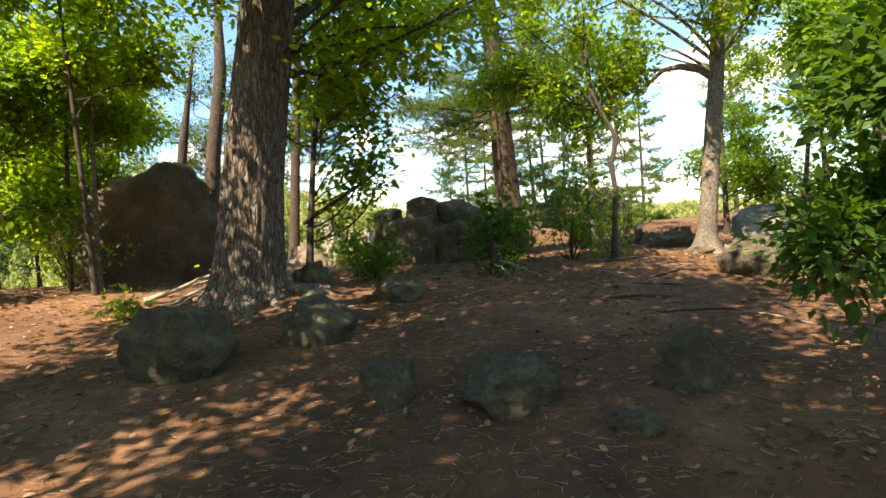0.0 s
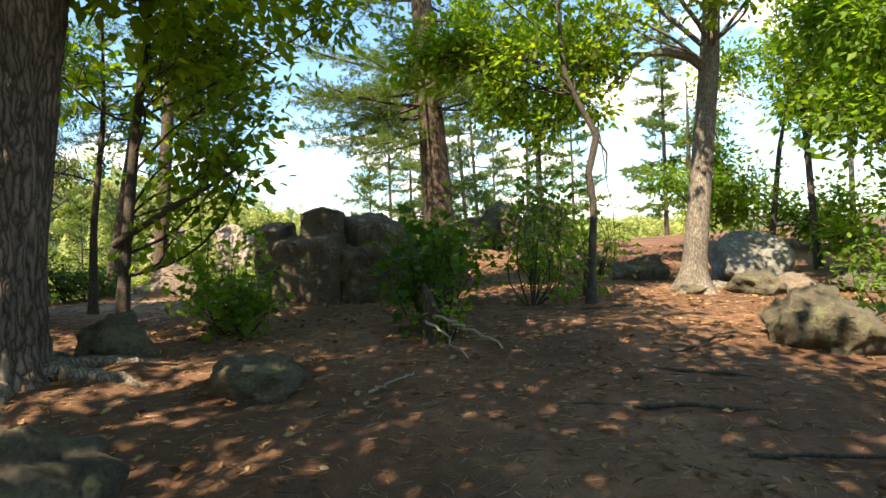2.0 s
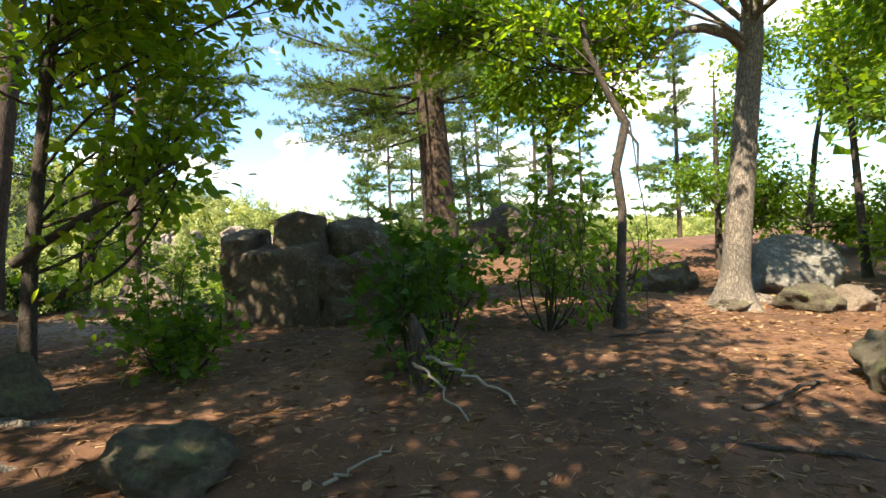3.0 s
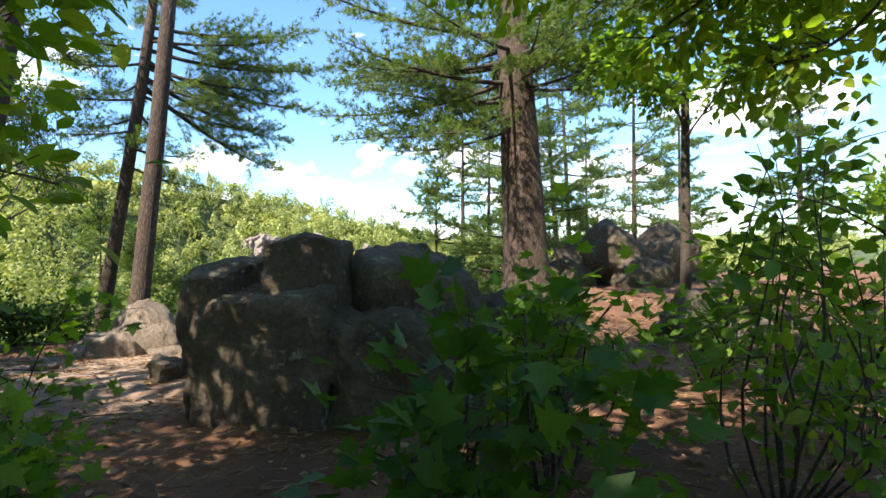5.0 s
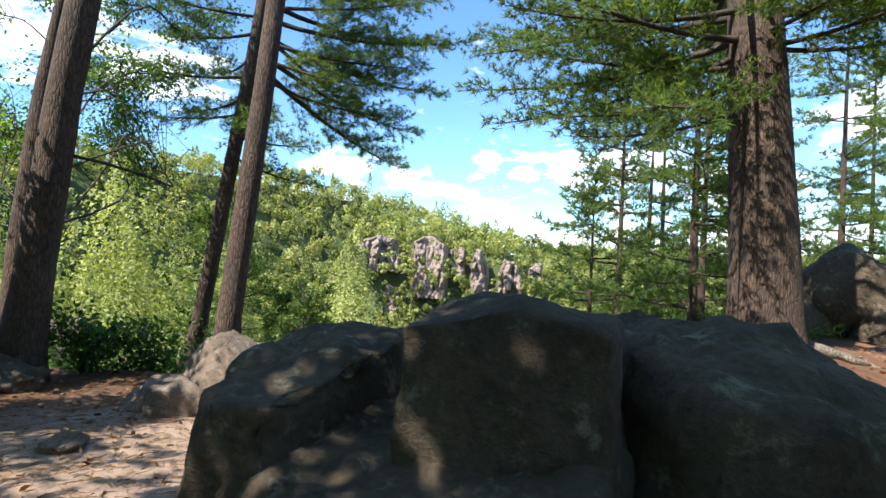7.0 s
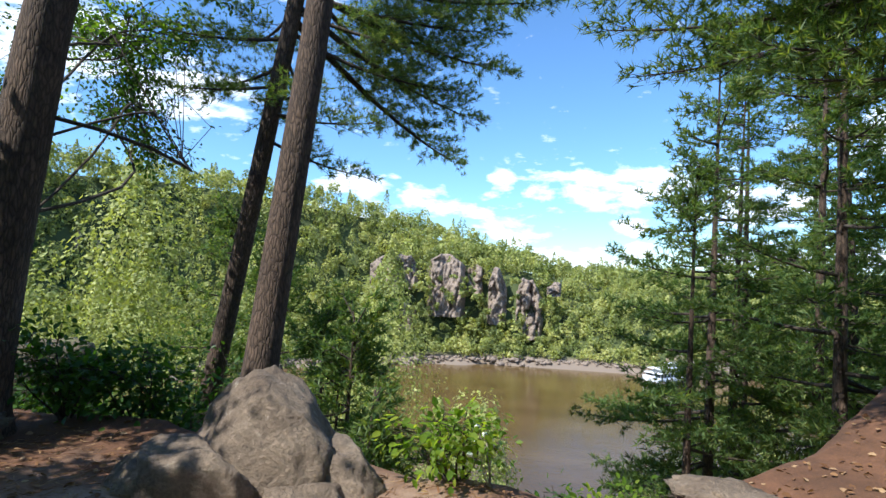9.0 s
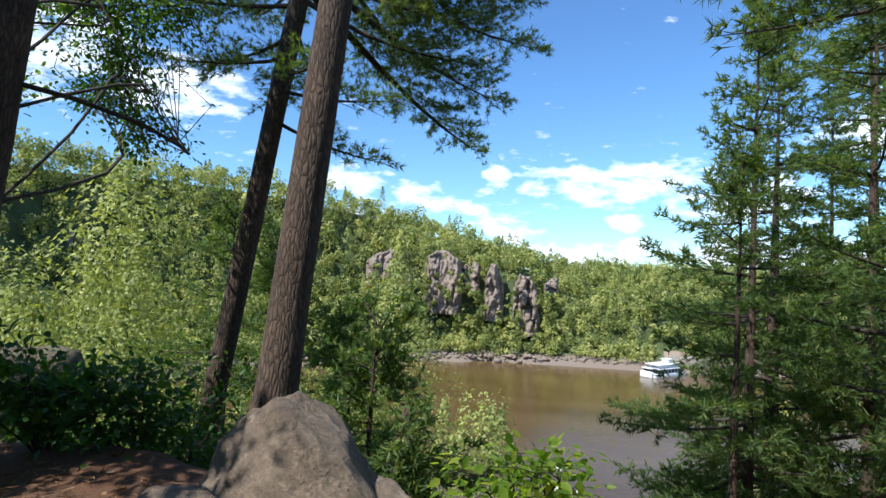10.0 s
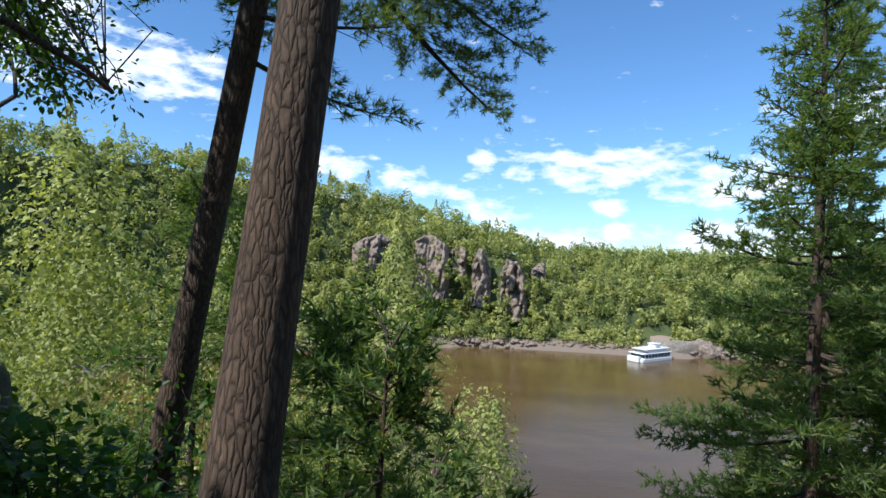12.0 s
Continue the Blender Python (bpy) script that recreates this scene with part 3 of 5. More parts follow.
def pine(name, at, line, radii, branches, label, seed, needle=0.125, tuft=13, width=0.013, twig_step=0.115, sides=14, flare=0.18, ridges=0.0, density=1.0, group="", gap=0.06):
    """A pine: branches are (height, compass degrees, length, rise) from the base."""
    rng = np.random.default_rng(seed)
    t = thing(name, at, label, "pine tree", group)
    link("trunk", trunk_mesh("trunk", line, radii, sides, rng, ridges, flare, 44 if ridges else 20), M_PINEBARK, t, smooth=True)
    tubes = Tubes()
    pos, way = [], []
    for z, comp, ln, rise in branches:
        a = line_at(line, z)
        d = np.array([math.sin(radians(comp)), math.cos(radians(comp)), 0])
        s = np.linspace(0, 1, 12)[:, None]
        sidew = np.cross(d, [0, 0, 1.0])
        pts = a + d * ln * s + np.array([0, 0, 1.0]) * (rise * ln * s + 0.10 * ln * (s ** 2 - s) * 2) + sidew * (rng.normal() * 0.10 * ln * s ** 2)
        one = Tubes()
        one.add(pts[::2] if not ridges else pts, np.linspace(0.014 + 0.011 * ln, 0.006, 12)[::2] if not ridges else np.linspace(0.014 + 0.011 * ln, 0.006, 12), 6 if ridges else 5)
        link("branch", one.mesh("branch"), M_TWIG, t, smooth=True)
        k = max(3, int(ln * 0.8 / twig_step * density))
        for u in np.linspace(0.22, 1.0, k):
            i = min(int(u * 11), 10)
            p = pts[i] + (pts[i + 1] - pts[i]) * (u * 11 - i)
            for sgn in (-1, 1):
                tl = (0.22 + 0.34 * ln * (1.05 - u)) * rng.uniform(0.6, 1.15)
                tl = min(tl, 0.95)
                td = unit(d * rng.uniform(0.5, 1.0) + sgn * sidew * rng.uniform(0.5, 1.0) + np.array([0, 0, rng.normal() * 0.40]))
                if u > 0.97:
                    td = unit(d + np.array([0, 0, 0.15]) + rng.normal(size=3) * 0.2)
                e = p + td * tl
                tubes.add([p, e], [0.006, 0.003], 3)
                m = max(3, int(tl / gap))
                w = np.linspace(0.25, 1.0, m)[:, None]
                side2 = unit(np.cross(td, [0, 0, 1.0]) + rng.normal(size=3) * 0.3)
                fork = np.sign(rng.normal(size=(m, 1))) * side2 * rng.uniform(0.0, 0.22, (m, 1)) * tl * (1.15 - w)
                up = np.array([0, 0, 1.0]) * np.abs(rng.normal(size=(m, 1))) * 0.05
                pos.append(p + (e - p) * w + fork + up + rng.normal(size=(m, 3)) * 0.02)
                way.append(np.repeat(td[None], m, 0) + fork * 2 + np.array([0, 0, 0.3]))
    link("twigwork", tubes.mesh("twigwork"), M_TWIG, t, smooth=True)["kind"] = "stuff"
    link("needles", needles_mesh("needles", np.concatenate(pos), np.concatenate(way), needle, width, tuft, rng), M_NEEDLE, t)["kind"] = "stuff"
    return t


def whorls(z0, z1, step, len0, len1, seed, per=4, rise0=-0.12, rise1=0.35):
    rng = np.random.default_rng(seed)
    out = []
    z = z0
    while z < z1:
        k = (z - z0) / (z1 - z0)
        for i in range(per):
            out.append((z + rng.uniform(-0.22, 0.22), rng.uniform(0, 360), (len0 + (len1 - len0) * k) * rng.uniform(0.3, 1.2), rise0 + (rise1 - rise0) * k + rng.normal() * 0.15))
        z += step * rng.uniform(0.75, 1.25)
    return out


def on_land(x, y, sink=0.1):
    return (x, y, land1(x, y) - sink)

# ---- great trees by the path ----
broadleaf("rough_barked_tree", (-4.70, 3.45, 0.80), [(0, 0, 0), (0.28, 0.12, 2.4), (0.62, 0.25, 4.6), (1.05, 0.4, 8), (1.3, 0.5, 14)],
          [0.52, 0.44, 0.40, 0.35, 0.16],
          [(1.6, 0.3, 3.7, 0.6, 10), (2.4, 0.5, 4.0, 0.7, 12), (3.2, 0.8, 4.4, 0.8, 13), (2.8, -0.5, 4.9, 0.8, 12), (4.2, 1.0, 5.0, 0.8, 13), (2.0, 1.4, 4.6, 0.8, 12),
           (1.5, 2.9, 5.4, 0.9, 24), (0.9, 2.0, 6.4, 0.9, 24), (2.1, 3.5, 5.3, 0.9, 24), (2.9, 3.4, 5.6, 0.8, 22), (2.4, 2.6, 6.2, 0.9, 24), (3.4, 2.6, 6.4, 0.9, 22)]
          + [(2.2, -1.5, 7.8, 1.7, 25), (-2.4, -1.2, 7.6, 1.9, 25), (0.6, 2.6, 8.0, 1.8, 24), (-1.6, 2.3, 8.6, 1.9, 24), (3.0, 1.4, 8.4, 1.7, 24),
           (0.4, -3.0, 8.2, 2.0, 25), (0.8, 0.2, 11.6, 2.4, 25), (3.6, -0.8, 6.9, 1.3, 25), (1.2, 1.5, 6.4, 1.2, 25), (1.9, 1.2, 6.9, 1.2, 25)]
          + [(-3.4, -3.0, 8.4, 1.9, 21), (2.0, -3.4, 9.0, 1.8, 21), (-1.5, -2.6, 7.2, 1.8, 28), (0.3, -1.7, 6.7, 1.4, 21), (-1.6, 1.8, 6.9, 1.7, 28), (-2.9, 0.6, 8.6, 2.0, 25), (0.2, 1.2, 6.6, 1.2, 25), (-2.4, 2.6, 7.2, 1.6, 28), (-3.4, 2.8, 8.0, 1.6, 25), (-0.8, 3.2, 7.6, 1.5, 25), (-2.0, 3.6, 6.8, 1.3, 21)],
          0.18, M_LEAF_SUNLIT, M_BARK, "large tree with deeply furrowed grey-brown bark and flared roots", 11, 20, sides=96, flare=0.42, limb_from=0.26, ridges=0.16, steps=150)

pine("pine_tree", (0.34, 14.5, 1.40), [(0, 0, 0), (-0.06, 0.15, 2.4), (-0.15, 0.4, 5.3), (-0.25, 0.6, 9), (-0.4, 0.7, 15)], [0.46, 0.40, 0.34, 0.26, 0.06],
     [(4.1, 262, 3.4, 0.16), (4.5, 235, 3.8, 0.05), (4.4, 262, 3.5, -0.30), (4.0, 250, 3.0, -0.28), (4.6, 268, 3.8, -0.20), (5.0, 240, 3.6, -0.16), (5.3, 275, 4.0, -0.10), (4.9, 285, 4.2, 0.12), (5.2, 205, 3.4, -0.05), (5.5, 250, 4.4, 0.10), (3.6, 240, 2.6, -0.25), (4.4, 80, 2.6, 0.1), (4.9, 120, 3.0, 0.0), (5.6, 60, 3.0, 0.1),
      (3.9, 215, 2.8, -0.30), (4.8, 170, 2.8, 0.0), (5.9, 100, 3.2, 0.1), (4.7, 300, 3.0, -0.1), (4.4, 140, 2.5, 0.0), (4.8, 125, 2.7, 0.05), (5.1, 150, 2.9, 0.0), (5.4, 112, 3.0, 0.05), (4.6, 165, 2.4, -0.05)] + whorls(6.0, 14.5, 0.55, 3.6, 0.9, 5, 4, 0.0, 0.4),
     "tall dark-trunked pine standing beside boulders at the trail", 21, ridges=0.06, sides=40, tuft=10, width=0.016, density=0.78)

rt = broadleaf("grey_barked_tree", (4.20, 8.2, 0.80), [(0, 0, 0), (0.06, 0, 0.5), (0.28, 0, 2.4), (0.52, 0.05, 4.2), (0.60, 0.05, 5.2), (0.95, 0.1, 9)], [0.27, 0.20, 0.185, 0.17, 0.145, 0.05],
               [(0.2, -1.4, 5.3, 0.9, 24), (-0.6, -1.9, 5.8, 0.9, 24), (1.1, -1.1, 5.6, 0.9, 24), (0.5, -2.2, 6.2, 1.0, 24), (1.8, -1.8, 6.0, 1.0, 24), (-1.5, -0.2, 5.1, 0.7, 9), (-2.6, -0.4, 5.0, 0.8, 11), (-1.4, 0.6, 6.2, 0.9, 12), (0.5, -0.8, 7.2, 1.2, 22), (-0.6, -1.0, 6.6, 1.1, 20), (1.7, 0.5, 6.4, 1.1, 20), (0.6, 0.4, 8.8, 1.5, 22), (-2.9, 0.3, 6.3, 1.1, 22), (-2.4, -2.2, 6.9, 1.2, 22), (-3.6, -1.2, 6.6, 1.2, 22)],
               0.13, M_LEAF_SUNLIT, M_GREYBARK, "slender pale grey tree with a crooked side limb", 31, 22, sides=32, flare=0.5, limb_from=0.45, ridges=0.05, steps=60)

side_limb = Tubes()
side_limb.add([(0.50, 0.05, 4.05), (0.10, -0.05, 4.28), (-0.35, -0.1, 4.36), (-0.75, -0.15, 4.30), (-1.10, -0.2, 4.02), (-1.45, -0.3, 3.78), (-1.75, -0.5, 3.45)], [0.10, 0.085, 0.07, 0.055, 0.04, 0.028, 0.012], 9, 0.05, np.random.default_rng(4))
side_limb.add([(-0.7, -0.15, 4.31), (-1.3, 0.1, 4.40), (-1.9, 0.2, 4.30)], [0.045, 0.03, 0.012], 7)
link("side_limb", side_limb.mesh("side_limb"), M_GREYBARK, rt, "crooked pale side limb", smooth=True)

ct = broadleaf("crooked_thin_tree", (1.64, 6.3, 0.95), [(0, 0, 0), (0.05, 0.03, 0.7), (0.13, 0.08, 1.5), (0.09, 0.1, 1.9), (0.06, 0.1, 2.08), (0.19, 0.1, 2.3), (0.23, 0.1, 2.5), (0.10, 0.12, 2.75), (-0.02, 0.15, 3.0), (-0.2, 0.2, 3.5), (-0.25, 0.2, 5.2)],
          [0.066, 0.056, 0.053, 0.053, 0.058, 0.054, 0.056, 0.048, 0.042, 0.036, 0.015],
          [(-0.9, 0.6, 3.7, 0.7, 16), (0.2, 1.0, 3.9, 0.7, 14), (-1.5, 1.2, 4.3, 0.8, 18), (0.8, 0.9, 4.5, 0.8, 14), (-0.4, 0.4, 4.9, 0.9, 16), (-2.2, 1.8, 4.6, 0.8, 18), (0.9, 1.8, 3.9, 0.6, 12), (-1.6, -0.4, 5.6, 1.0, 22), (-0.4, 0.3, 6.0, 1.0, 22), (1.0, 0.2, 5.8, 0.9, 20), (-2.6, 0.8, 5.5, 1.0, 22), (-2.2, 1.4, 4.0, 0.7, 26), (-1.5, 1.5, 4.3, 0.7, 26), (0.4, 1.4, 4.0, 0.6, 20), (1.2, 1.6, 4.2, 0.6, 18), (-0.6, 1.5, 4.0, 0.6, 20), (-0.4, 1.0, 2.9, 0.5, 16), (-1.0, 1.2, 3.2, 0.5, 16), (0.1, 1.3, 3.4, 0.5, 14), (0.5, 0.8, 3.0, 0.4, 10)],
          0.125, M_LEAF_SUNLIT, M_TWIG, "thin crooked young tree with a twisted dark stem", 41, 22, sides=10, limb_from=0.6, flare=0.3)

vine = Tubes()
vine.add([(0.25, 0.05, 2.52), (0.27, 0.0, 2.2), (0.30, -0.02, 1.8), (0.38, 0.0, 1.4), (0.40, 0.02, 1.0), (0.34, 0.0, 0.5), (0.36, 0.0, 0.1)], [0.010, 0.009, 0.008, 0.007, 0.006, 0.005, 0.004], 6, 0.08, np.random.default_rng(5))
vine.add([(0.23, 0.1, 2.45), (0.34, 0.05, 2.25), (0.33, 0.05, 1.95)], [0.02, 0.016, 0.008], 6)
link("vine", vine.mesh("vine"), M_TWIG, ct, "thin dark hanging vine", smooth=True)

broadleaf("leaning_sapling", (-4.15, 5.05, 1.1), [(0, 0, 0), (0.1, 0, 1.0), (0.25, 0.1, 2.4), (0.45, 0.2, 3.8), (0.5, 0.3, 5.2)], [0.075, 0.06, 0.05, 0.035, 0.015],
          [(1.4, -0.1, 1.75, 0.42, 8), (1.0, 0.2, 2.2, 0.6, 11), (1.6, 0.3, 2.5, 0.6, 8), (0.9, -0.5, 2.9, 0.7, 8), (0.9, 0.2, 3.2, 0.65, 15), (1.4, 0.4, 2.9, 0.5, 13), (0.5, 0.6, 3.6, 0.9, 15),
           (0.8, 0.2, 3.9, 0.7, 14), (0.7, 0.1, 4.4, 0.8, 15), (0.2, -0.8, 4.2, 0.8, 13), (-0.7, 0.4, 3.2, 0.7, 11), (0.5, 0.1, 1.3, 0.45, 7), (0.8, 0.9, 3.8, 0.65, 13), (1.1, -0.4, 3.5, 0.6, 8), (1.2, 0.6, 3.4, 0.7, 14), (2.4, 1.4, 4.2, 0.7, 15), (1.5, 1.0, 4.5, 0.8, 14), (0.6, 0.3, 2.1, 0.5, 8), (1.1, 0.5, 1.9, 0.4, 8)],
          0.14, M_LEAF_SUNLIT, M_TWIG, "leafy sapling leaning out over the trail", 51, 18, sides=10, limb_from=0.12, flare=0.2)
# a bare dark limb that reaches out low
limb = Tubes()
_r = np.random.default_rng(3)
limb.add(curve_points((0, 0, 0), (1.45, 0.0, 0.85), 0.05, _r, 12), np.linspace(0.045, 0.012, 12), 8, 0.06, _r)
limb.add(curve_points((0.55, 0, 0.33), (0.95, 0.5, 0.5), 0.05, _r, 6), np.linspace(0.02, 0.006, 6), 5)
limb.add(curve_points((0.9, 0, 0.52), (1.2, -0.3, 0.95), 0.05, _r, 6), np.linspace(0.016, 0.005, 6), 5)
fl = thing("low_branch", (-4.15, 5.0, 2.2), "bare dark low branch of the sapling by the trail", "branch")
link("limb", limb.mesh("limb"), M_TWIG, fl, smooth=True)


# ---- the riverside pines ----
pine("leaning_pine", (-7.0, 13.35, 0.75), [(0, 0, 0), (0.07, 0.1, 0.9), (0.19, 0.28, 2.7), (0.30, 0.45, 4.3), (0.52, 0.6, 7), (0.9, 0.7, 12)], [0.23, 0.175, 0.16, 0.15, 0.125, 0.04],
     whorls(8.6, 11.5, 0.6, 1.6, 0.8, 8, 2, 0.1, 0.5), "leaning reddish-brown pine on the cliff edge", 61, ridges=0.035, sides=48, tuft=14, width=0.009)
pine("dark_pine", (-9.74, 16.1, -0.6), [(0, 0, 0), (0.2, -0.05, 0.9), (0.84, -0.2, 3.6), (1.62, -0.36, 7.1), (1.95, -0.4, 9), (2.1, -0.4, 12)], [0.19, 0.165, 0.145, 0.125, 0.1, 0.04],
     [(7.0, 20, 4.9, -0.27), (7.5, 40, 4.3, -0.07), (7.2, 30, 4.2, -0.20), (7.8, 52, 4.0, 0.02), (7.4, 62, 3.2, -0.05), (8.1, 33, 4.2, 0.05), (7.1, 75, 2.4, -0.18), (8.3, 66, 3.6, 0.1), (6.8, 48, 2.6, -0.25), (7.6, 12, 3.8, -0.12), (8.0, 85, 3.0, 0.05),
      (6.3, 290, 1.8, 0.0), (6.7, 250, 2.0, 0.05), (7.1, 310, 2.2, 0.1), (7.5, 270, 2.2, 0.1), (5.9, 330, 1.5, -0.05), (6.0, 235, 1.5, -0.1), (7.8, 230, 2.0, 0.1), (6.5, 340, 2.0, 0.0), (5.6, 95, 1.6, -0.15), (5.8, 130, 1.4, -0.1), (5.2, 60, 1.5, -0.3)] + whorls(8.9, 11.8, 0.6, 1.7, 0.7, 9, 3, 0.0, 0.4),
     "dark leaning pine with drooping boughs below the cliff edge", 62, tuft=12, width=0.011, needle=0.12, twig_step=0.11, gap=0.055)


def slope_pine(x, y, height, seed, first, reach, label, lean=0.0, r=0.16, **kw):
    z = land1(x, y) - 0.3
    return pine("riverside_pine", (x, y, z), [(0, 0, 0), (lean * 0.3, 0, height * 0.4), (lean, 0, height)], [r, r * 0.7, 0.008],
                whorls(first, height - 0.5, 0.85, reach * 1.15, 0.9, seed, 4, -0.06, 0.3) + whorls(height - 0.9, height + 0.01, 0.22, 0.5, 0.3, seed + 1, 4, 0.5, 1.1), label, seed, group="pines below the cliff edge", **kw)


def build_riverside():
    lb = "green pine growing on the slope above the river"
    for x, y, h, first, reach, lean, r in ((-0.2, 24.8, 12.8, 2.0, 2.7, 0.3, .15), (1.0, 22.4, 11.5, 1.5, 2.5, 0.2, .13), (3.7, 28.1, 17.5, 4.0, 3.0, -0.4, .16), (-1.9, 20.5, 8.6, 0.8, 2.0, 0.15, .10), (0.2, 19.0, 9.5, 1.0, 2.4, 0.1, .12), (-1.1, 22.8, 13.0, 1.2, 3.1, 0.2, .14), (0.6, 27.0, 15, 2.0, 2.8, 0.1, .15),
                                           (2.6, 24.5, 13.5, 2.5, 2.7, -0.5, .15), (6.0, 27, 15, 3.0, 3.0, 0.2, .15), (-7.15, 16.0, 3.3, 0.4, 1.7, 0.1, .06), (-6.5, 15.2, 1.9, 0.3, 1.1, 0.1, .04), (-8.3, 17.4, 4.2, 0.4, 1.8, 0.1, .06), (-10.4, 19.0, 6.5, 0.6, 2.2, 0.1, .08), (-12.5, 20.5, 8.5, 0.8, 2.4, 0.2, .09), (-9.2, 20.0, 5.0, 0.5, 2.0, 0.1, .07)):
        slope_pine(x, y, h, int(100 + x * 7 + y), first, reach, lb, lean, r, needle=0.16, width=0.032, tuft=5, density=0.72)
    for x, y, h in ((6.9, 40.9, 17), (13.7, 42.9, 20), (19, 38, 20)):
        slope_pine(x, y, h + 8, int(200 + x), 7, 2.6, "slender pine behind the boulders", 0.2, 0.2, needle=0.24, width=0.05, tuft=5, density=0.7)


build_riverside()


# ---- more leafy trees around ----
def filler(x, y, h, crown, seed, mat, leaf=0.12, twigs=14, low=0.35, r=0.09, label="leafy young tree with green foliage", lobed=False, n=9, tl=20):
    rng = np.random.default_rng(seed)
    cl = []
    for i in range(n):
        a = rng.uniform(0, 6.28)
        k = rng.uniform(0.15, 1) ** 0.5 * crown
        cl.append((math.cos(a) * k, math.sin(a) * k, h * rng.uniform(low, 0.97), crown * rng.uniform(0.32, 0.5), twigs))
    lean = rng.normal(size=2) * 0.05 * h
    return broadleaf("leafy_tree", on_land(x, y), [(0, 0, 0), (lean[0] * 0.4, lean[1] * 0.4, h * 0.5), (lean[0] * 0.9, lean[1] * 0.9, h * 0.86)], [r, r * 0.7, 0.012], cl, leaf, mat, M_GREYBARK if seed % 2 else M_TWIG, label, seed, tl,
                     sides=10, limb_from=0.15, lobed=lobed, group="leafy trees along the trail")


def build_fillers():
    L, D, S = M_LEAF, M_LEAF_SHADED, M_LEAF_SUNLIT
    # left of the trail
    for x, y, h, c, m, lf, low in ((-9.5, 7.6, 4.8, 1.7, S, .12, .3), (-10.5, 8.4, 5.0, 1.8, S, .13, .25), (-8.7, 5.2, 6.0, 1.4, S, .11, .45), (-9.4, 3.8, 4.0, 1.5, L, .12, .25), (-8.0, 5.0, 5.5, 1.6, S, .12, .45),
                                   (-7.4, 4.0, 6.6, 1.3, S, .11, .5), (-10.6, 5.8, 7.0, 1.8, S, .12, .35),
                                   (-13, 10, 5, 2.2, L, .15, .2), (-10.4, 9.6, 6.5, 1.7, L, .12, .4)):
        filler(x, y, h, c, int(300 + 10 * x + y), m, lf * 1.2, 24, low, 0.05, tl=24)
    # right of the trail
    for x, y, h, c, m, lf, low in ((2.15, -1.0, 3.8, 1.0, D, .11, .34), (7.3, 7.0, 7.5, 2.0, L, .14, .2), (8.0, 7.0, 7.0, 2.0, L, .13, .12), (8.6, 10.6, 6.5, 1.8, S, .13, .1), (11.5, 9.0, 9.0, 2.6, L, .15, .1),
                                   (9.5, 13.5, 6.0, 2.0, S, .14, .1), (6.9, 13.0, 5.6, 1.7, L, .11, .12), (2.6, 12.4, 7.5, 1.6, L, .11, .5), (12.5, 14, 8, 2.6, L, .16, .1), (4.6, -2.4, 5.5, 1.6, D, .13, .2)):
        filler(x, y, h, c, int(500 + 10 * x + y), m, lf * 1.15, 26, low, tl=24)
    # unseen trees added behind and beside as a canopy that shades the trail
    for x, y, h, c in ((-3.8, -6.9, 9.0, 3.0), (-8.2, -6.2, 9.5, 2.8), (2.5, -6.9, 9.5, 3.0), (-4.6, -5.2, 11, 2.8)):
        filler(x, y, h, c, int(700 + 10 * x + y), L, .21, 24, .58, .14, "unseen tall leafy tree added to shade the trail", n=15, tl=20)


build_fillers()
# added out of view: leaf clumps set sunward of the trail to shade it
broadleaf("unseen_shade_tree", (-7.0, -1.2, -0.1), [(0, 0, 0), (0.3, 0.1, 4), (1.2, 0.5, 7), (1.8, 0.8, 10)], [0.22, 0.19, 0.13, 0.05],
          [(2.2, 0.6, 7.2, 1.4, 26), (3.4, 1.4, 7.0, 1.4, 26), (4.4, 0.4, 7.4, 1.4, 26), (3.0, 2.8, 7.4, 1.4, 26), (4.8, 2.4, 7.0, 1.3, 26), (1.4, 2.2, 8.2, 1.5, 24), (5.6, 1.2, 8.0, 1.4, 24), (4.2, 3.8, 7.8, 1.4, 24), (2.6, -0.8, 8.0, 1.4, 24)]
          + [(5.8, 3.4, 7.6, 1.3, 24), (3.4, -2.0, 7.4, 1.2, 32), (4.9, -2.3, 7.3, 1.2, 34), (5.5, -1.6, 7.5, 1.2, 34), (4.9, 0.8, 7.3, 1.2, 30), (6.2, -0.4, 7.6, 1.2, 32), (5.4, -0.6, 7.9, 1.2, 30), (4.0, -1.2, 7.9, 1.2, 30), (1.8, -2.2, 6.9, 0.9, 14), (0.8, -1.5, 6.6, 1.3, 13), (0.2, -2.8, 7.2, 1.3, 13), (1.2, -0.4, 6.4, 1.3, 26), (-1.2, 0.2, 6.8, 1.4, 26), (-0.4, 1.4, 7.0, 1.4, 26), (-1.5, -1.2, 7.0, 1.0, 14)],
          0.19, M_LEAF, M_GREYBARK, "unseen tall leafy tree added over the trail to block the sun", 88, 24, sides=16, limb_from=0.45)

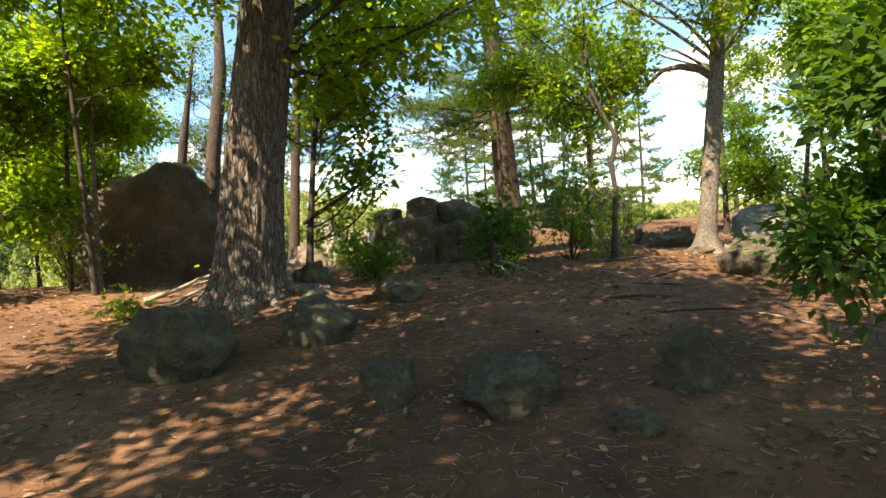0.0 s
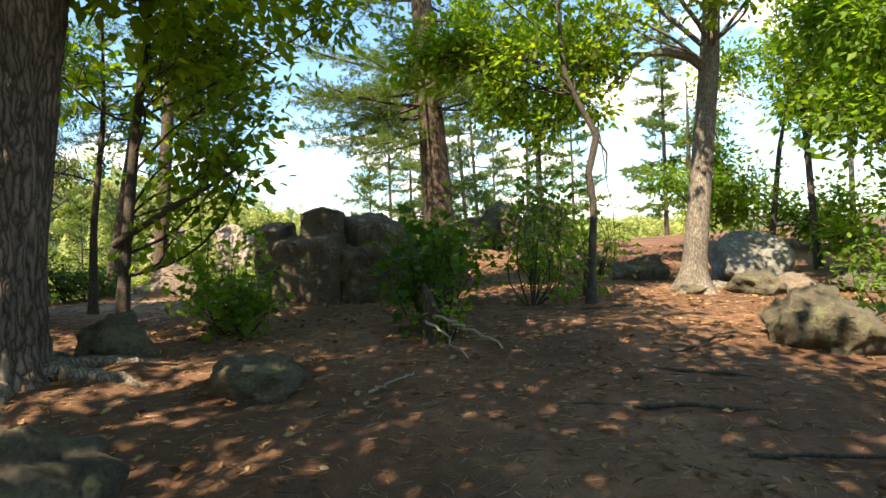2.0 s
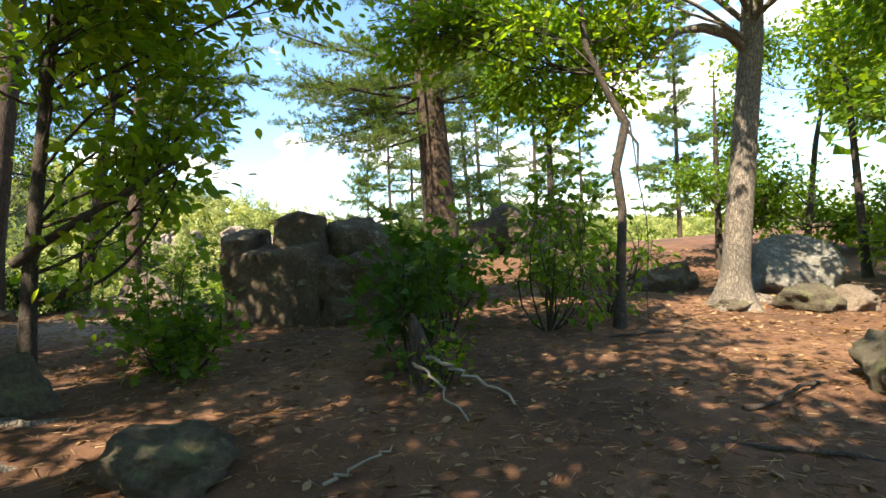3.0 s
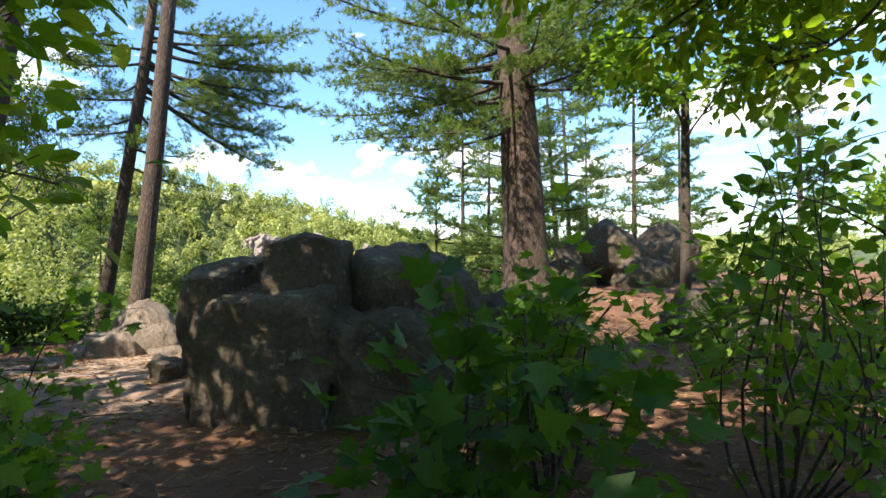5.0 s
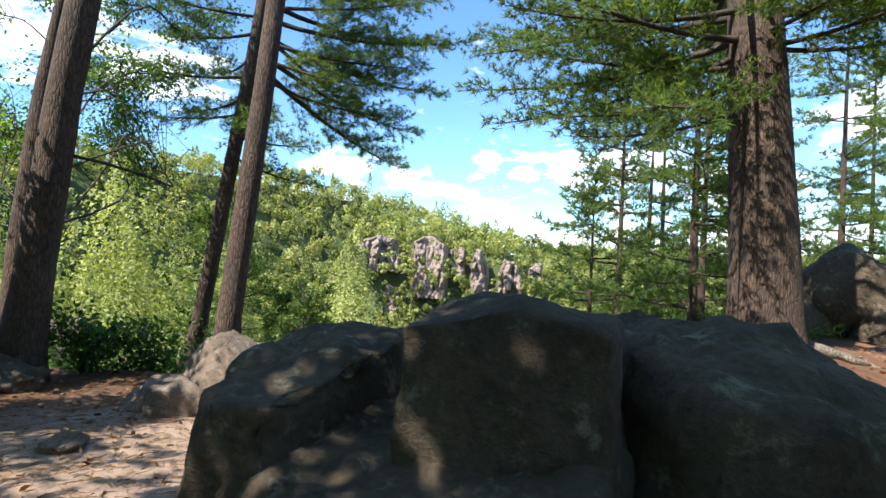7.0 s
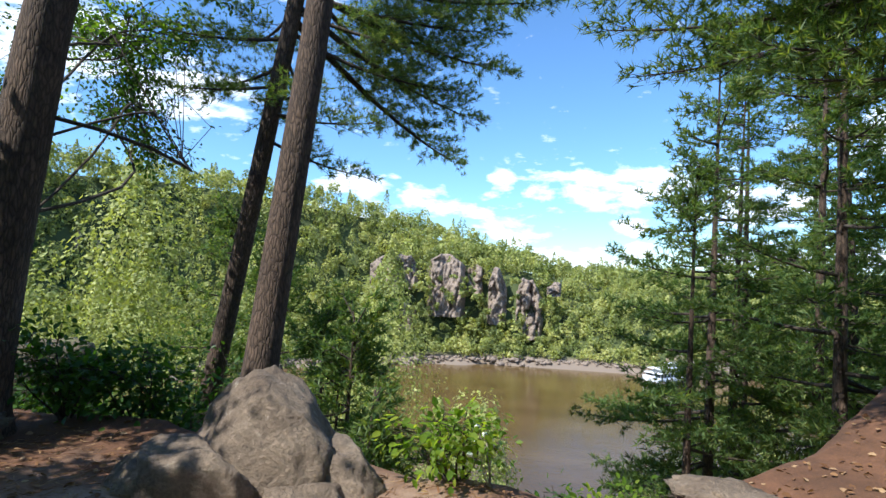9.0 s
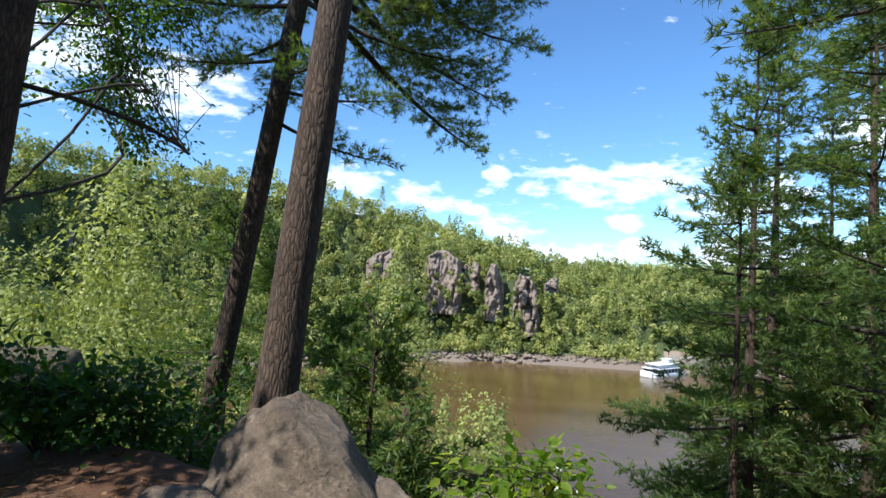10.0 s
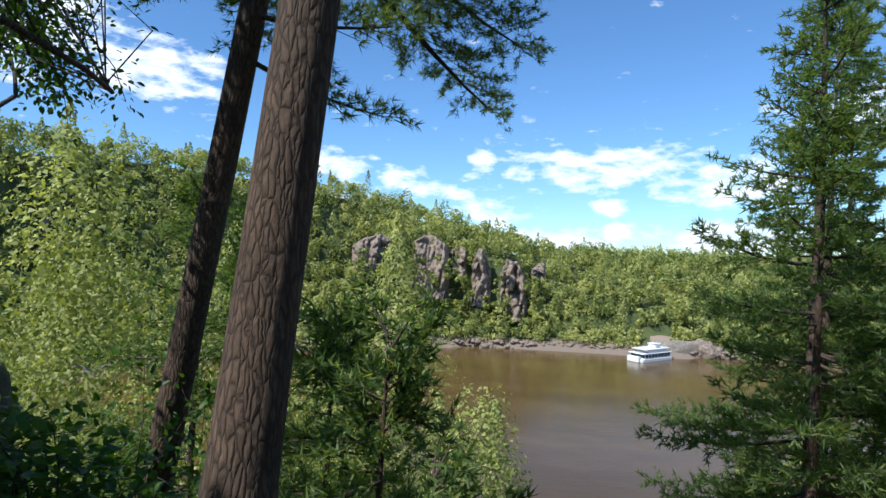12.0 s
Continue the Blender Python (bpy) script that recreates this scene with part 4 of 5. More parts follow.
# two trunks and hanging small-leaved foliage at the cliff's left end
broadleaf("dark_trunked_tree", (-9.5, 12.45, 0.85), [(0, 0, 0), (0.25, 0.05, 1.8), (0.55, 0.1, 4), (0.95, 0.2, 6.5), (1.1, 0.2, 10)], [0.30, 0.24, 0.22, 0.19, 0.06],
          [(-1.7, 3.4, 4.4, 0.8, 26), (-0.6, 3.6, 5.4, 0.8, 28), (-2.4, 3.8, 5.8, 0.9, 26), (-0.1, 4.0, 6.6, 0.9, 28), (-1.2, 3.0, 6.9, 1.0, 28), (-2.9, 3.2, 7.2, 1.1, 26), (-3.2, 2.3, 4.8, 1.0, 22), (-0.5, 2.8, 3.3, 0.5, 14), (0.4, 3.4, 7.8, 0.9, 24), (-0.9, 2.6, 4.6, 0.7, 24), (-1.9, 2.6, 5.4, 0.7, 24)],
          0.07, M_LEAF_SHADED, M_PINEBARK, "dark trunk with hanging small-leaved branches at the cliff edge", 81, 46, limb_size=0.35, sides=24, limb_from=0.2, ridges=0.08, steps=40)
broadleaf("dark_trunked_tree", (-10.9, 13.5, 0.6), [(0, 0, 0), (0.2, 0, 2.4), (0.5, 0, 4.6), (1.2, 0, 8)], [0.24, 0.2, 0.15, 0.02],
          [(-0.8, 0.6, 4.5, 1.1, 20), (0.8, 1.2, 5.5, 1.2, 22), (-1.0, -0.4, 6.2, 1.2, 20), (0.4, 0.2, 7.4, 1.3, 22), (1.2, 0.1, 8.1, 1.0, 26), (1.7, 0.5, 7.2, 1.0, 22)],
          0.09, M_LEAF, M_PINEBARK, "dark trunk leaning among leaves at the cliff edge", 82, 24, limb_size=0.5, sides=16, limb_from=0.3)
broadleaf("overhanging_sapling", (-5.9, 8.0, 1.05), [(0, 0, 0), (0.1, 0, 1.5), (0.3, 0.1, 3.2), (0.4, 0.1, 5.2)], [0.07, 0.055, 0.04, 0.012],
          [(0.7, 0.1, 3.3, 0.38, 9), (0.3, -0.4, 3.8, 0.45, 10), (0.9, 0.5, 4.2, 0.45, 10), (-0.3, 0.1, 4.4, 0.6, 12), (0.1, 0.4, 2.6, 0.3, 6)],
          0.10, M_LEAF, M_TWIG, "leafy sapling beside the trail with drooping leaves", 83, 20, sides=8, limb_from=0.35)


# ---- undergrowth ----
def shrub(x, y, h, r, seed, mat=M_LEAF, leaf=0.09, stems=7, per=40, lobed=False, name="shrub", label="bright green leafy shrub beside the trail"):
    rng = np.random.default_rng(seed)
    t = thing(name, on_land(x, y, 0.03), label, "shrub", "shrubs along the trail")
    tubes = Tubes()
    pos, way = [], []
    for i in range(stems):
        a = rng.uniform(0, 6.28)
        e = np.array([math.cos(a) * r * rng.uniform(0.2, 1), math.sin(a) * r * rng.uniform(0.2, 1), h * rng.uniform(0.55, 1.0)])
        st = curve_points((0.04 * math.cos(a), 0.04 * math.sin(a), 0), e, 0.1, rng, 8)
        tubes.add(st, np.linspace(0.012, 0.004, 8), 4)
        for _ in range(5):
            s = st[rng.integers(3, 8)]
            tip = s + np.array([rng.normal() * r * 0.4, rng.normal() * r * 0.4, rng.normal() * 0.12 * h + 0.04])
            tubes.add([s, (s + tip) / 2 + np.array([0, 0, 0.02]), tip], [0.005, 0.004, 0.002], 3)
            u = rng.uniform(0.2, 1.05, per // 5)[:, None]
            sp = rng.normal(size=(per // 5, 3)) * leaf * 0.9
            pos.append(s + (tip - s) * u + sp)
            way.append(unit(sp) + unit(tip - s)[None])
    link("twigwork", tubes.mesh("twigwork"), M_TWIG, t, smooth=True)["kind"] = "stuff"
    link("foliage", leaves_mesh("foliage", np.concatenate(pos), np.concatenate(way), leaf, rng, lobed=lobed), mat, t)["kind"] = "stuff"
    return t


for x, y, h, r, seed, m, lf, lob, st, per in (
        (-2.95, 5.4, 0.80, 0.42, 1, M_LEAF, .11, True, 10, 60), (-0.80, 5.05, 1.5, 0.26, 2, M_LEAF_SHADED, .13, True, 10, 50), (0.78, 6.3, 2.05, 0.58, 3, M_LEAF, .11, False, 13, 65),
        (-0.62, 4.5, 0.42, 0.25, 4, M_LEAF_SUNLIT, .08, True, 5, 25), (-3.4, 6.0, 1.2, 0.6, 5, M_LEAF, .10, True, 8, 50), (-5.6, 5.6, 0.5, 0.4, 6, M_LEAF_SUNLIT, .10, True, 6, 30),
        (-5.9, 2.6, 0.35, 0.35, 7, M_LEAF_SUNLIT, .10, True, 5, 25), (-8.2, 4.6, 1.5, 0.6, 8, M_LEAF_SUNLIT, .10, False, 8, 60), (3.3, 2.3, 1.0, 0.6, 9, M_LEAF_SHADED, .12, True, 9, 60), (0.25, 9.6, 0.8, 0.5, 10, M_LEAF, .09, False, 8, 45),
        (1.9, 7.3, 1.5, 0.6, 11, M_LEAF, .10, False, 9, 60), (3.2, 11.6, 0.8, 0.5, 12, M_LEAF_SUNLIT, .1, False, 7, 45), (7.6, 11.4, 1.0, 0.7, 13, M_LEAF_SUNLIT, .1, False, 9, 55), (-0.35, 6.6, 1.2, 0.45, 14, M_LEAF, .12, True, 9, 55),
        (1.5, 9.0, 1.1, 0.6, 15, M_LEAF, .10, False, 9, 55), (5.6, 5.6, 1.0, 0.6, 16, M_LEAF, .10, False, 8, 50)):
    shrub(x, y, h, r, seed, m, lf, st, per, lob)
shrub(-4.75, 12.95, 0.62, 0.38, 31, M_LEAF_SUNLIT, .085, 9, 50, False, "riverside_plant", "yellow-green leafy plant at the cliff edge")
bl = Tubes()
_r = np.random.default_rng(9)
_ends = []
for _k in range(6):
    _e = np.array([_r.normal() * 0.16, _r.normal() * 0.1, _r.uniform(0.3, 0.6)])
    _ends.append(_e)
    bl.add(curve_points((0, 0, 0), _e, 0.08, _r, 6), np.linspace(0.006, 0.003, 6), 4)
dw = thing("dry_flower_stalks", on_land(-4.45, 12.95, 0.02), "dry pale stalks with white blossom heads at the cliff edge", "wild flower")
link("stalk", bl.mesh("stalk"), M_DEAD, dw)
for _k in range(5):
    _b = link("blossom", rock_mesh("blossom", (0.026, 0.026, 0.02), 300 + _k, 2, planes=3, rough=0.2), M_BLOSSOM, dw)
    _b.location = _ends[_k]
shrub(-3.45, 13.7, 0.35, 0.45, 32, M_LEAF_SUNLIT, .08, 9, 40, False, "riverside_plant", "yellow-green low plant at the cliff edge")
shrub(-3.95, 14.2, 1.15, 0.6, 33, M_LEAF_SHADED, .085, 8, 35, False, "riverside_plant", "dark-leaved twiggy shrub below the cliff edge")


# ---- rocks ----
def boulder(name, at, half, seed, material, label, sub=4, sink=0.25, **kw):
    t = link(name, rock_mesh(name, half, seed, sub, **kw), material, smooth=True)
    t.location = (at[0], at[1], (land1(at[0], at[1]) + half[2] * (1 - 2 * sink)) if len(at) == 2 else at[2])
    tagged(t, label, "rock", "rocks along the trail")
    return t


def hewn_mesh(name, foot, tops, z0, crown, seed, edge=0.05, rough=0.03):
    """A split block of rock: a prism over a footprint, with a height for each corner and a crown in its middle, worn and roughened."""
    bm = bmesh.new()
    low = [bm.verts.new((x, y, z0)) for x, y in foot]
    high = [bm.verts.new((x, y, z)) for (x, y), z in zip(foot, tops)]
    cx, cy = sum(p[0] for p in foot) / len(foot), sum(p[1] for p in foot) / len(foot)
    mid = bm.verts.new((cx, cy, crown))
    n = len(foot)
    for i in range(n):
        j = (i + 1) % n
        bm.faces.new((low[i], low[j], high[j], high[i]))
        bm.faces.new((high[i], high[j], mid))
    bm.faces.new(low[::-1])
    bmesh.ops.recalc_face_normals(bm, faces=bm.faces[:])
    sharp = [e for e in bm.edges if mid not in e.verts]
    bmesh.ops.bevel(bm, geom=sharp, offset=edge, segments=2, profile=0.6, affect='EDGES')
    bmesh.ops.triangulate(bm, faces=bm.faces[:])
    for _ in range(6):
        long = [e for e in bm.edges if e.calc_length() > 0.08]
        if not long:
            break
        bmesh.ops.subdivide_edges(bm, edges=long, cuts=1)
        bmesh.ops.triangulate(bm, faces=[f for f in bm.faces if len(f.verts) > 3])
    bm.normal_update()
    off = Vector((seed * 2.3, seed * 1.1, seed * 0.7))
    move = [v.normal * rough * (1.6 * noise.fractal(v.co * 1.7 + off, 1.0, 2.0, 3) + 1.1 * noise.fractal(v.co * 5 + off, 0.7, 2.1, 5) - 0.8 * max(0.0, 0.16 - noise.voronoi(v.co * 2.6 + off)[0][0]) * 4) for v in bm.verts]
    for v, d in zip(bm.verts, move):
        v.co += d
    me = bpy.data.meshes.new(name)
    bm.to_mesh(me)
    bm.free()
    return me


def main_outcrop():
    ox, oy, oz = -2.1, 8.4, 1.05
    t = thing("cracked_outcrop", (ox, oy, oz), "large dark cracked boulder with a squared block on top", "boulder")

    def split(name, foot, tops, z0, crown, seed, edge=0.05, rough=0.03):
        link(name, hewn_mesh(name, [(x - ox, y - oy) for x, y in foot], [z - oz for z in tops], z0 - oz, crown - oz, seed, edge, rough), M_ROCK, t, smooth=True)

    split("slab", [(-3.28, 7.92), (-2.98, 7.84), (-2.74, 8.55), (-2.85, 9.05), (-3.36, 8.95), (-3.42, 8.35)], [2.33, 2.36, 2.50, 2.48, 2.42, 2.40], 0.5, 2.48, 7, 0.06, 0.035)
    split("base_rock", [(-3.18, 7.86), (-2.55, 7.60), (-1.96, 7.66), (-1.92, 8.35), (-2.0, 9.0), (-2.8, 9.1)], [2.08, 2.20, 2.24, 2.28, 2.28, 2.28], 0.5, 2.28, 3, 0.08, 0.04)
    split("top_block", [(-2.60, 8.0), (-2.22, 7.92), (-1.97, 7.95), (-1.90, 8.42), (-2.55, 8.55)], [2.60, 2.69, 2.60, 2.62, 2.66], 2.12, 2.71, 12, 0.022, 0.018)
    split("side_rock", [(-1.90, 8.30), (-1.66, 7.98), (-1.05, 8.05), (-0.72, 8.6), (-0.9, 9.4), (-1.95, 9.3)], [2.54, 2.46, 2.30, 2.20, 2.40, 2.58], 0.5, 2.60, 19, 0.15, 0.04)
    split("ledge", [(-2.0, 7.68), (-1.4, 7.62), (-0.7, 7.92), (-0.5, 8.5), (-1.2, 8.9), (-1.98, 8.5)], [2.02, 1.98, 1.78, 1.78, 2.0, 2.04], 0.5, 2.04, 29, 0.10, 0.06)
    ob = link("toe_rock", rock_mesh("toe_rock", (0.85, 0.8, 0.92), 23, 5, planes=6, boxy=0.25, rough=0.05), M_ROCK, t, smooth=True)
    ob.location = (-0.55 - ox, 8.95 - oy, 1.18 - oz)


main_outcrop()


def far_outcrop():
    t = thing("boulder_pile", (3.0, 18.9, 1.4), "pile of large grey boulders behind the pine", "boulder")
    for x, y, z, hx, hy, hz, s, bx in ((2.95, 18.9, 2.0, 1.0, 1.0, 1.30, 31, 0.35), (1.85, 18.5, 1.6, 0.75, 0.9, 1.10, 33, 0.3), (4.4, 19.3, 1.9, 1.15, 1.0, 1.25, 35, 0.4), (3.6, 18.2, 1.5, 0.8, 0.7, 0.75, 37, 0.4), (1.2, 17.9, 1.3, 0.6, 0.6, 0.6, 39, 0.3)):
        ob = link("boulder", rock_mesh("boulder", (hx, hy, hz), s, 4, boxy=bx, planes=9), M_ROCK, t, smooth=True)
        ob.location = (x - 3.0, y - 18.9, z - 1.4)


far_outcrop()
boulder("left_boulder", (-8.3, 7.2, 2.25), (1.75, 1.5, 1.6), 41, M_RED, "large red-brown boulder under leaves beside the trail", 5, boxy=0.08, planes=9)
boulder("rounded_boulder", (6.33, 9.85, 1.12), (0.9, 0.85, 0.82), 43, M_PALE, "rounded pale grey boulder beside the slender tree", 5, boxy=0.1, rough=0.04)
for i, (x, y, hx, hy, hz, mat) in enumerate((
        (-4.35, 0.75, 0.60, 0.52, 0.50, M_MOSSY), (-3.05, 1.45, 0.44, 0.40, 0.36, M_MOSSY), (-2.35, 3.3, 0.36, 0.33, 0.25, M_MOSSY), (-2.0, -0.4, 0.22, 0.22, 0.28, M_MOSSY), (-1.0, -0.55, 0.42, 0.34, 0.26, M_MOSSY),
        (0.45, -0.5, 0.28, 0.26, 0.30, M_MOSSY), (-0.2, -1.2, 0.2, 0.18, 0.10, M_MOSSY), (3.1, 3.8, 0.62, 0.55, 0.42, M_MOSSY), (-3.9, 4.4, 0.4, 0.35, 0.3, M_MOSSY), (5.25, 7.9, 0.55, 0.4, 0.30, M_MOSSY),
        (5.95, 7.9, 0.45, 0.4, 0.22, M_TAN), (6.9, 7.6, 0.5, 0.4, 0.25, M_MOSSY), (3.9, 10.6, 0.55, 0.45, 0.28, M_ROCK), (4.6, 10.9, 0.6, 0.45, 0.35, M_ROCK), (3.2, 10.9, 0.5, 0.4, 0.4, M_ROCK), (2.4, 11.6, 0.6, 0.5, 0.45, M_ROCK),
        (4.1, 8.0, 0.3, 0.25, 0.14, M_MOSSY), (-4.2, 9.4, 0.22, 0.3, 0.2, M_ROCK), (-8.6, 10.4, 0.5, 0.4, 0.28, M_TAN), (-9.5, 12.0, 0.9, 0.6, 0.4, M_ROCK), (-6.2, 10.2, 0.2, 0.18, 0.1, M_TAN),
        (-2.5, 13.7, 0.55, 0.4, 0.16, M_TAN), (-0.6, 12.6, 0.5, 0.5, 0.35, M_ROCK), (0.1, 13.3, 0.45, 0.4, 0.3, M_ROCK), (-0.6, 10.6, 0.4, 0.5, 0.3, M_ROCK))):
    boulder("rock", (x, y), (hx, hy, hz), 60 + i, mat, {"mossy_rock": "mossy dark rock half sunk in the forest floor", "tan_rock": "pale tan rock lying on the dirt", "grey_rock": "grey rock lying among roots and needles"}[mat.name], 4, 0.30,
            boxy=0.45, rough=0.10, planes=18)


def edge_rock():
    t = thing("cliff_edge_rock", (-6.3, 12.2, 1.1), "sunlit tan split rock at the cliff edge", "rock")
    for n, x, y, z, h, s, kw in (("peak", -6.22, 12.55, 1.02, (0.80, 0.70, 0.78), 91, dict(turn=15, boxy=0.2, taper=0.30, planes=7)), ("flank", -5.65, 12.6, 0.85, (0.58, 0.45, 0.52), 93, dict(turn=-25)), ("front_block", -6.5, 11.95, 1.0, (0.50, 0.36, 0.36), 95, dict(boxy=0.4)),
                                 ("low_block", -6.95, 12.0, 0.95, (0.3, 0.3, 0.25), 96, dict(boxy=0.4)), ("toe", -5.75, 12.15, 0.9, (0.35, 0.28, 0.2), 97, dict(boxy=0.3))):
        ob = link(n, rock_mesh(n, h, s, 5, rough=0.028, **kw), M_TAN, t, smooth=True)
        ob.location = (x + 6.3, y - 12.2, z - 1.1)


edge_rock()
# cliff-edge shrubs in the leaf tone that has shade painted in
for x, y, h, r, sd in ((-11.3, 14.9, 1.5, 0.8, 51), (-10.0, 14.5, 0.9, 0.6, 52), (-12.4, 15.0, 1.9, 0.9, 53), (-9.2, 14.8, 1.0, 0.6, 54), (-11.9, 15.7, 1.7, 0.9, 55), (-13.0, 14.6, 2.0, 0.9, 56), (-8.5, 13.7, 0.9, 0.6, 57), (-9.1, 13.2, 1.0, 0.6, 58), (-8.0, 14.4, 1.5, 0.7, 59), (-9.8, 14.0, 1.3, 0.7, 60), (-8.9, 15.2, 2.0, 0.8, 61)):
    shrub(x, y, h, r, sd, M_LEAF_SHADED, .10, 14, 70, False, "riverside_shrub", "shrub at the cliff edge with shade painted into its leaf colour")
boulder("shaded_boulder", (-13.6, 16.7, -0.4), (1.4, 1.3, 1.6), 98, M_MOSSY, "dark shaded boulder below the cliff edge", 4, boxy=0.3)


# ---- the far bank ----
def shore_point(ang, d):
    r = np.interp(ang, SHORE_A, SHORE_R) + d
    return -4 + r * math.sin(radians(ang)), 9 + r * math.cos(radians(ang))


def far_cliffs():
    t = thing("river_cliff", (*shore_point(-11, 18), -22), "reddish grey rock cliff among trees across the river", "cliff")
    bx, by, bz = t.location

    def face(a0, a1, z0, tops, d0, seed):
        """A stretch of broken, columned cliff between two bearings."""
        na, nz = int((a1 - a0) / 0.09), 44
        vs = []
        for i in range(na + 1):
            an = a0 + (a1 - a0) * i / na
            top = float(np.interp(an, *tops)) + 1.0 * noise.noise(Vector((an * 1.2, seed, 0)))
            for j in range(nz + 1):
                z = z0 + (top - z0) * j / nz
                along = an * 3.3
                cell = noise.voronoi(Vector((along / 2.6, z / 7.5, seed)))
                block = noise.cell(cell[1][0] * 3.7)
                crack = min(1.0, (cell[0][1] - cell[0][0]) * 4)
                d = d0 + 5.0 * (j / nz) ** 1.4 - 3.0 * block - 1.1 * crack + 1.5 * noise.fractal(Vector((along, z * 0.6, seed)) * 0.8, 0.8, 2.1, 5) - 3.4 * noise.noise(Vector((an * 0.55, z * 0.05, seed)))
                e = min(i, na - i) / na * 8
                if e < 1:
                    d += (1 - e) * 6
                if j == nz:
                    d += 3
                x, y = shore_point(an, d)
                vs.append((x - bx, y - by, z - bz))
        fs = [(i * (nz + 1) + j, (i + 1) * (nz + 1) + j, (i + 1) * (nz + 1) + j + 1, i * (nz + 1) + j + 1) for i in range(na) for j in range(nz)]
        link("rock_face", fast_mesh("rock_face", np.array(vs), np.array(fs)), M_CLIFF, t)

    face(-22.4, -17.3, -3, ([-22.4, -21, -19.5, -18.4, -17.3], [5, 8.5, 9.6, 8.5, 5]), 18, 1.3)
    face(-19.9, -17.5, -17, ([-19.9, -18.7, -17.5], [-11, -7.5, -10]), 15, 2.9)
    face(-16.7, -12.7, -12, ([-16.7, -15.4, -14.3, -12.7], [6, 10.2, 10, 5]), 17, 4.7)
    face(-12.7, -10.9, -4, ([-12.7, -11.8, -10.9], [4, 6.5, 5]), 21, 6.4)
    face(-10.6, -8.3, -14, ([-10.6, -9.9, -9.3, -8.3], [-2, 5.4, 5.0, -4]), 15, 8.1)
    face(-7.9, -4.9, -18.5, ([-7.9, -7.0, -6.0, -4.9], [-4, 2.4, 1.6, -6]), 15, 9.6)
    face(-4.6, -3.2, -4, ([-4.6, -3.9, -3.2], [-1, 1.6, 0]), 18, 12.4)
    face(-48.6, -45.0, 4, ([-48.6, -47, -45.0], [12, 16, 12]), 45, 11.2)


far_cliffs()


def far_bank_stones():
    rng = np.random.default_rng(6)
    vs, fs, n = [], [], 0
    v0, f0 = ICO[2]
    for a in np.arange(-40, 18, 0.16):
        for _ in range(2):
            x, y = shore_point(a + rng.normal() * 0.1, rng.uniform(-0.2, 4.5))
            h = min(1.1, rng.lognormal(-1.1, 0.5)) * np.array([1.4, 1.2, 0.8])
            v = v0 * (1 + rng.normal(size=(len(v0), 1)) * 0.18) * h + np.array([x, y, land1(x, y) + 0.1])
            vs.append(v)
            fs.append(f0 + n)
            n += len(v0)
    ob = link("bank_stones", fast_mesh("bank_stones", np.concatenate(vs), np.concatenate(fs)), M_CLIFF)
    tagged(ob, "broken tan stones along the far river bank", "stones", kind="stuff")


far_bank_stones()


def forest(name, trees, quads, size, seed, label, material, near=False):
    """Crowns of many small tilted leaf sprays: (x, y, z, radius, height, conical)."""
    rng = np.random.default_rng(seed)
    P, S, N = [], [], []
    for x, y, z, r, h, cone in trees:
        fine = min(1.3, max(0.4, math.hypot(x + 4, y - 9) / 34)) if near else 1.0
        k = int(quads * min(max(0.5, r * h / 14), 2.2) / fine ** 1.4)
        lumps = 9 if near else 7
        lc = unit(rng.normal(size=(lumps, 3)) + np.array([0, 0, 0.35])) * rng.uniform(0.45, 0.72, (lumps, 1))
        q = unit(rng.normal(size=(k, 3)) + np.array([0, 0, 0.3]))
        which = rng.integers(0, lumps, k)
        p = lc[which] + q * rng.uniform(0.75, 1.0, (k, 1)) * rng.uniform(0.36, 0.55, lumps)[which][:, None]
        if cone:
            u = rng.uniform(0, 1, k)
            w = (1 - u) ** 0.8 * r * rng.uniform(0.5, 1.05, k)
            an = rng.uniform(0, 6.28, k)
            p = np.stack([np.cos(an) * w, np.sin(an) * w, h * (0.12 + 0.9 * u)], 1)
            q = np.stack([np.cos(an), np.sin(an), 0.5 + 0 * an], 1)
        else:
            p = p * np.array([r, r, h * 0.5]) + np.array([0, 0, h * 0.52])
        P.append(p + np.array([x, y, z]))
        N.append(unit(q))
        S.append(np.full(k, size * fine * (0.75 if cone else 1.0)))
    P, S, N = np.concatenate(P), np.concatenate(S), np.concatenate(N)
    n = len(P)
    a = unit(N + rng.normal(size=(n, 3)) * 0.33)
    b = unit(np.cross(a, rng.normal(size=(n, 3))))
    c = np.cross(a, b)
    s = (S * rng.uniform(0.5, 1.2, n))[:, None]
    v = np.stack([P - b * s * 0.55, P + c * s * 0.6 + a * s * 0.15, P + b * s * 0.55 - c * s * 0.3], 1)
    ob = link(name, fast_mesh(name, v.reshape(-1, 3), np.arange(n * 3).reshape(-1, 3)), material)
    return tagged(ob, label, "forest", kind="stuff")


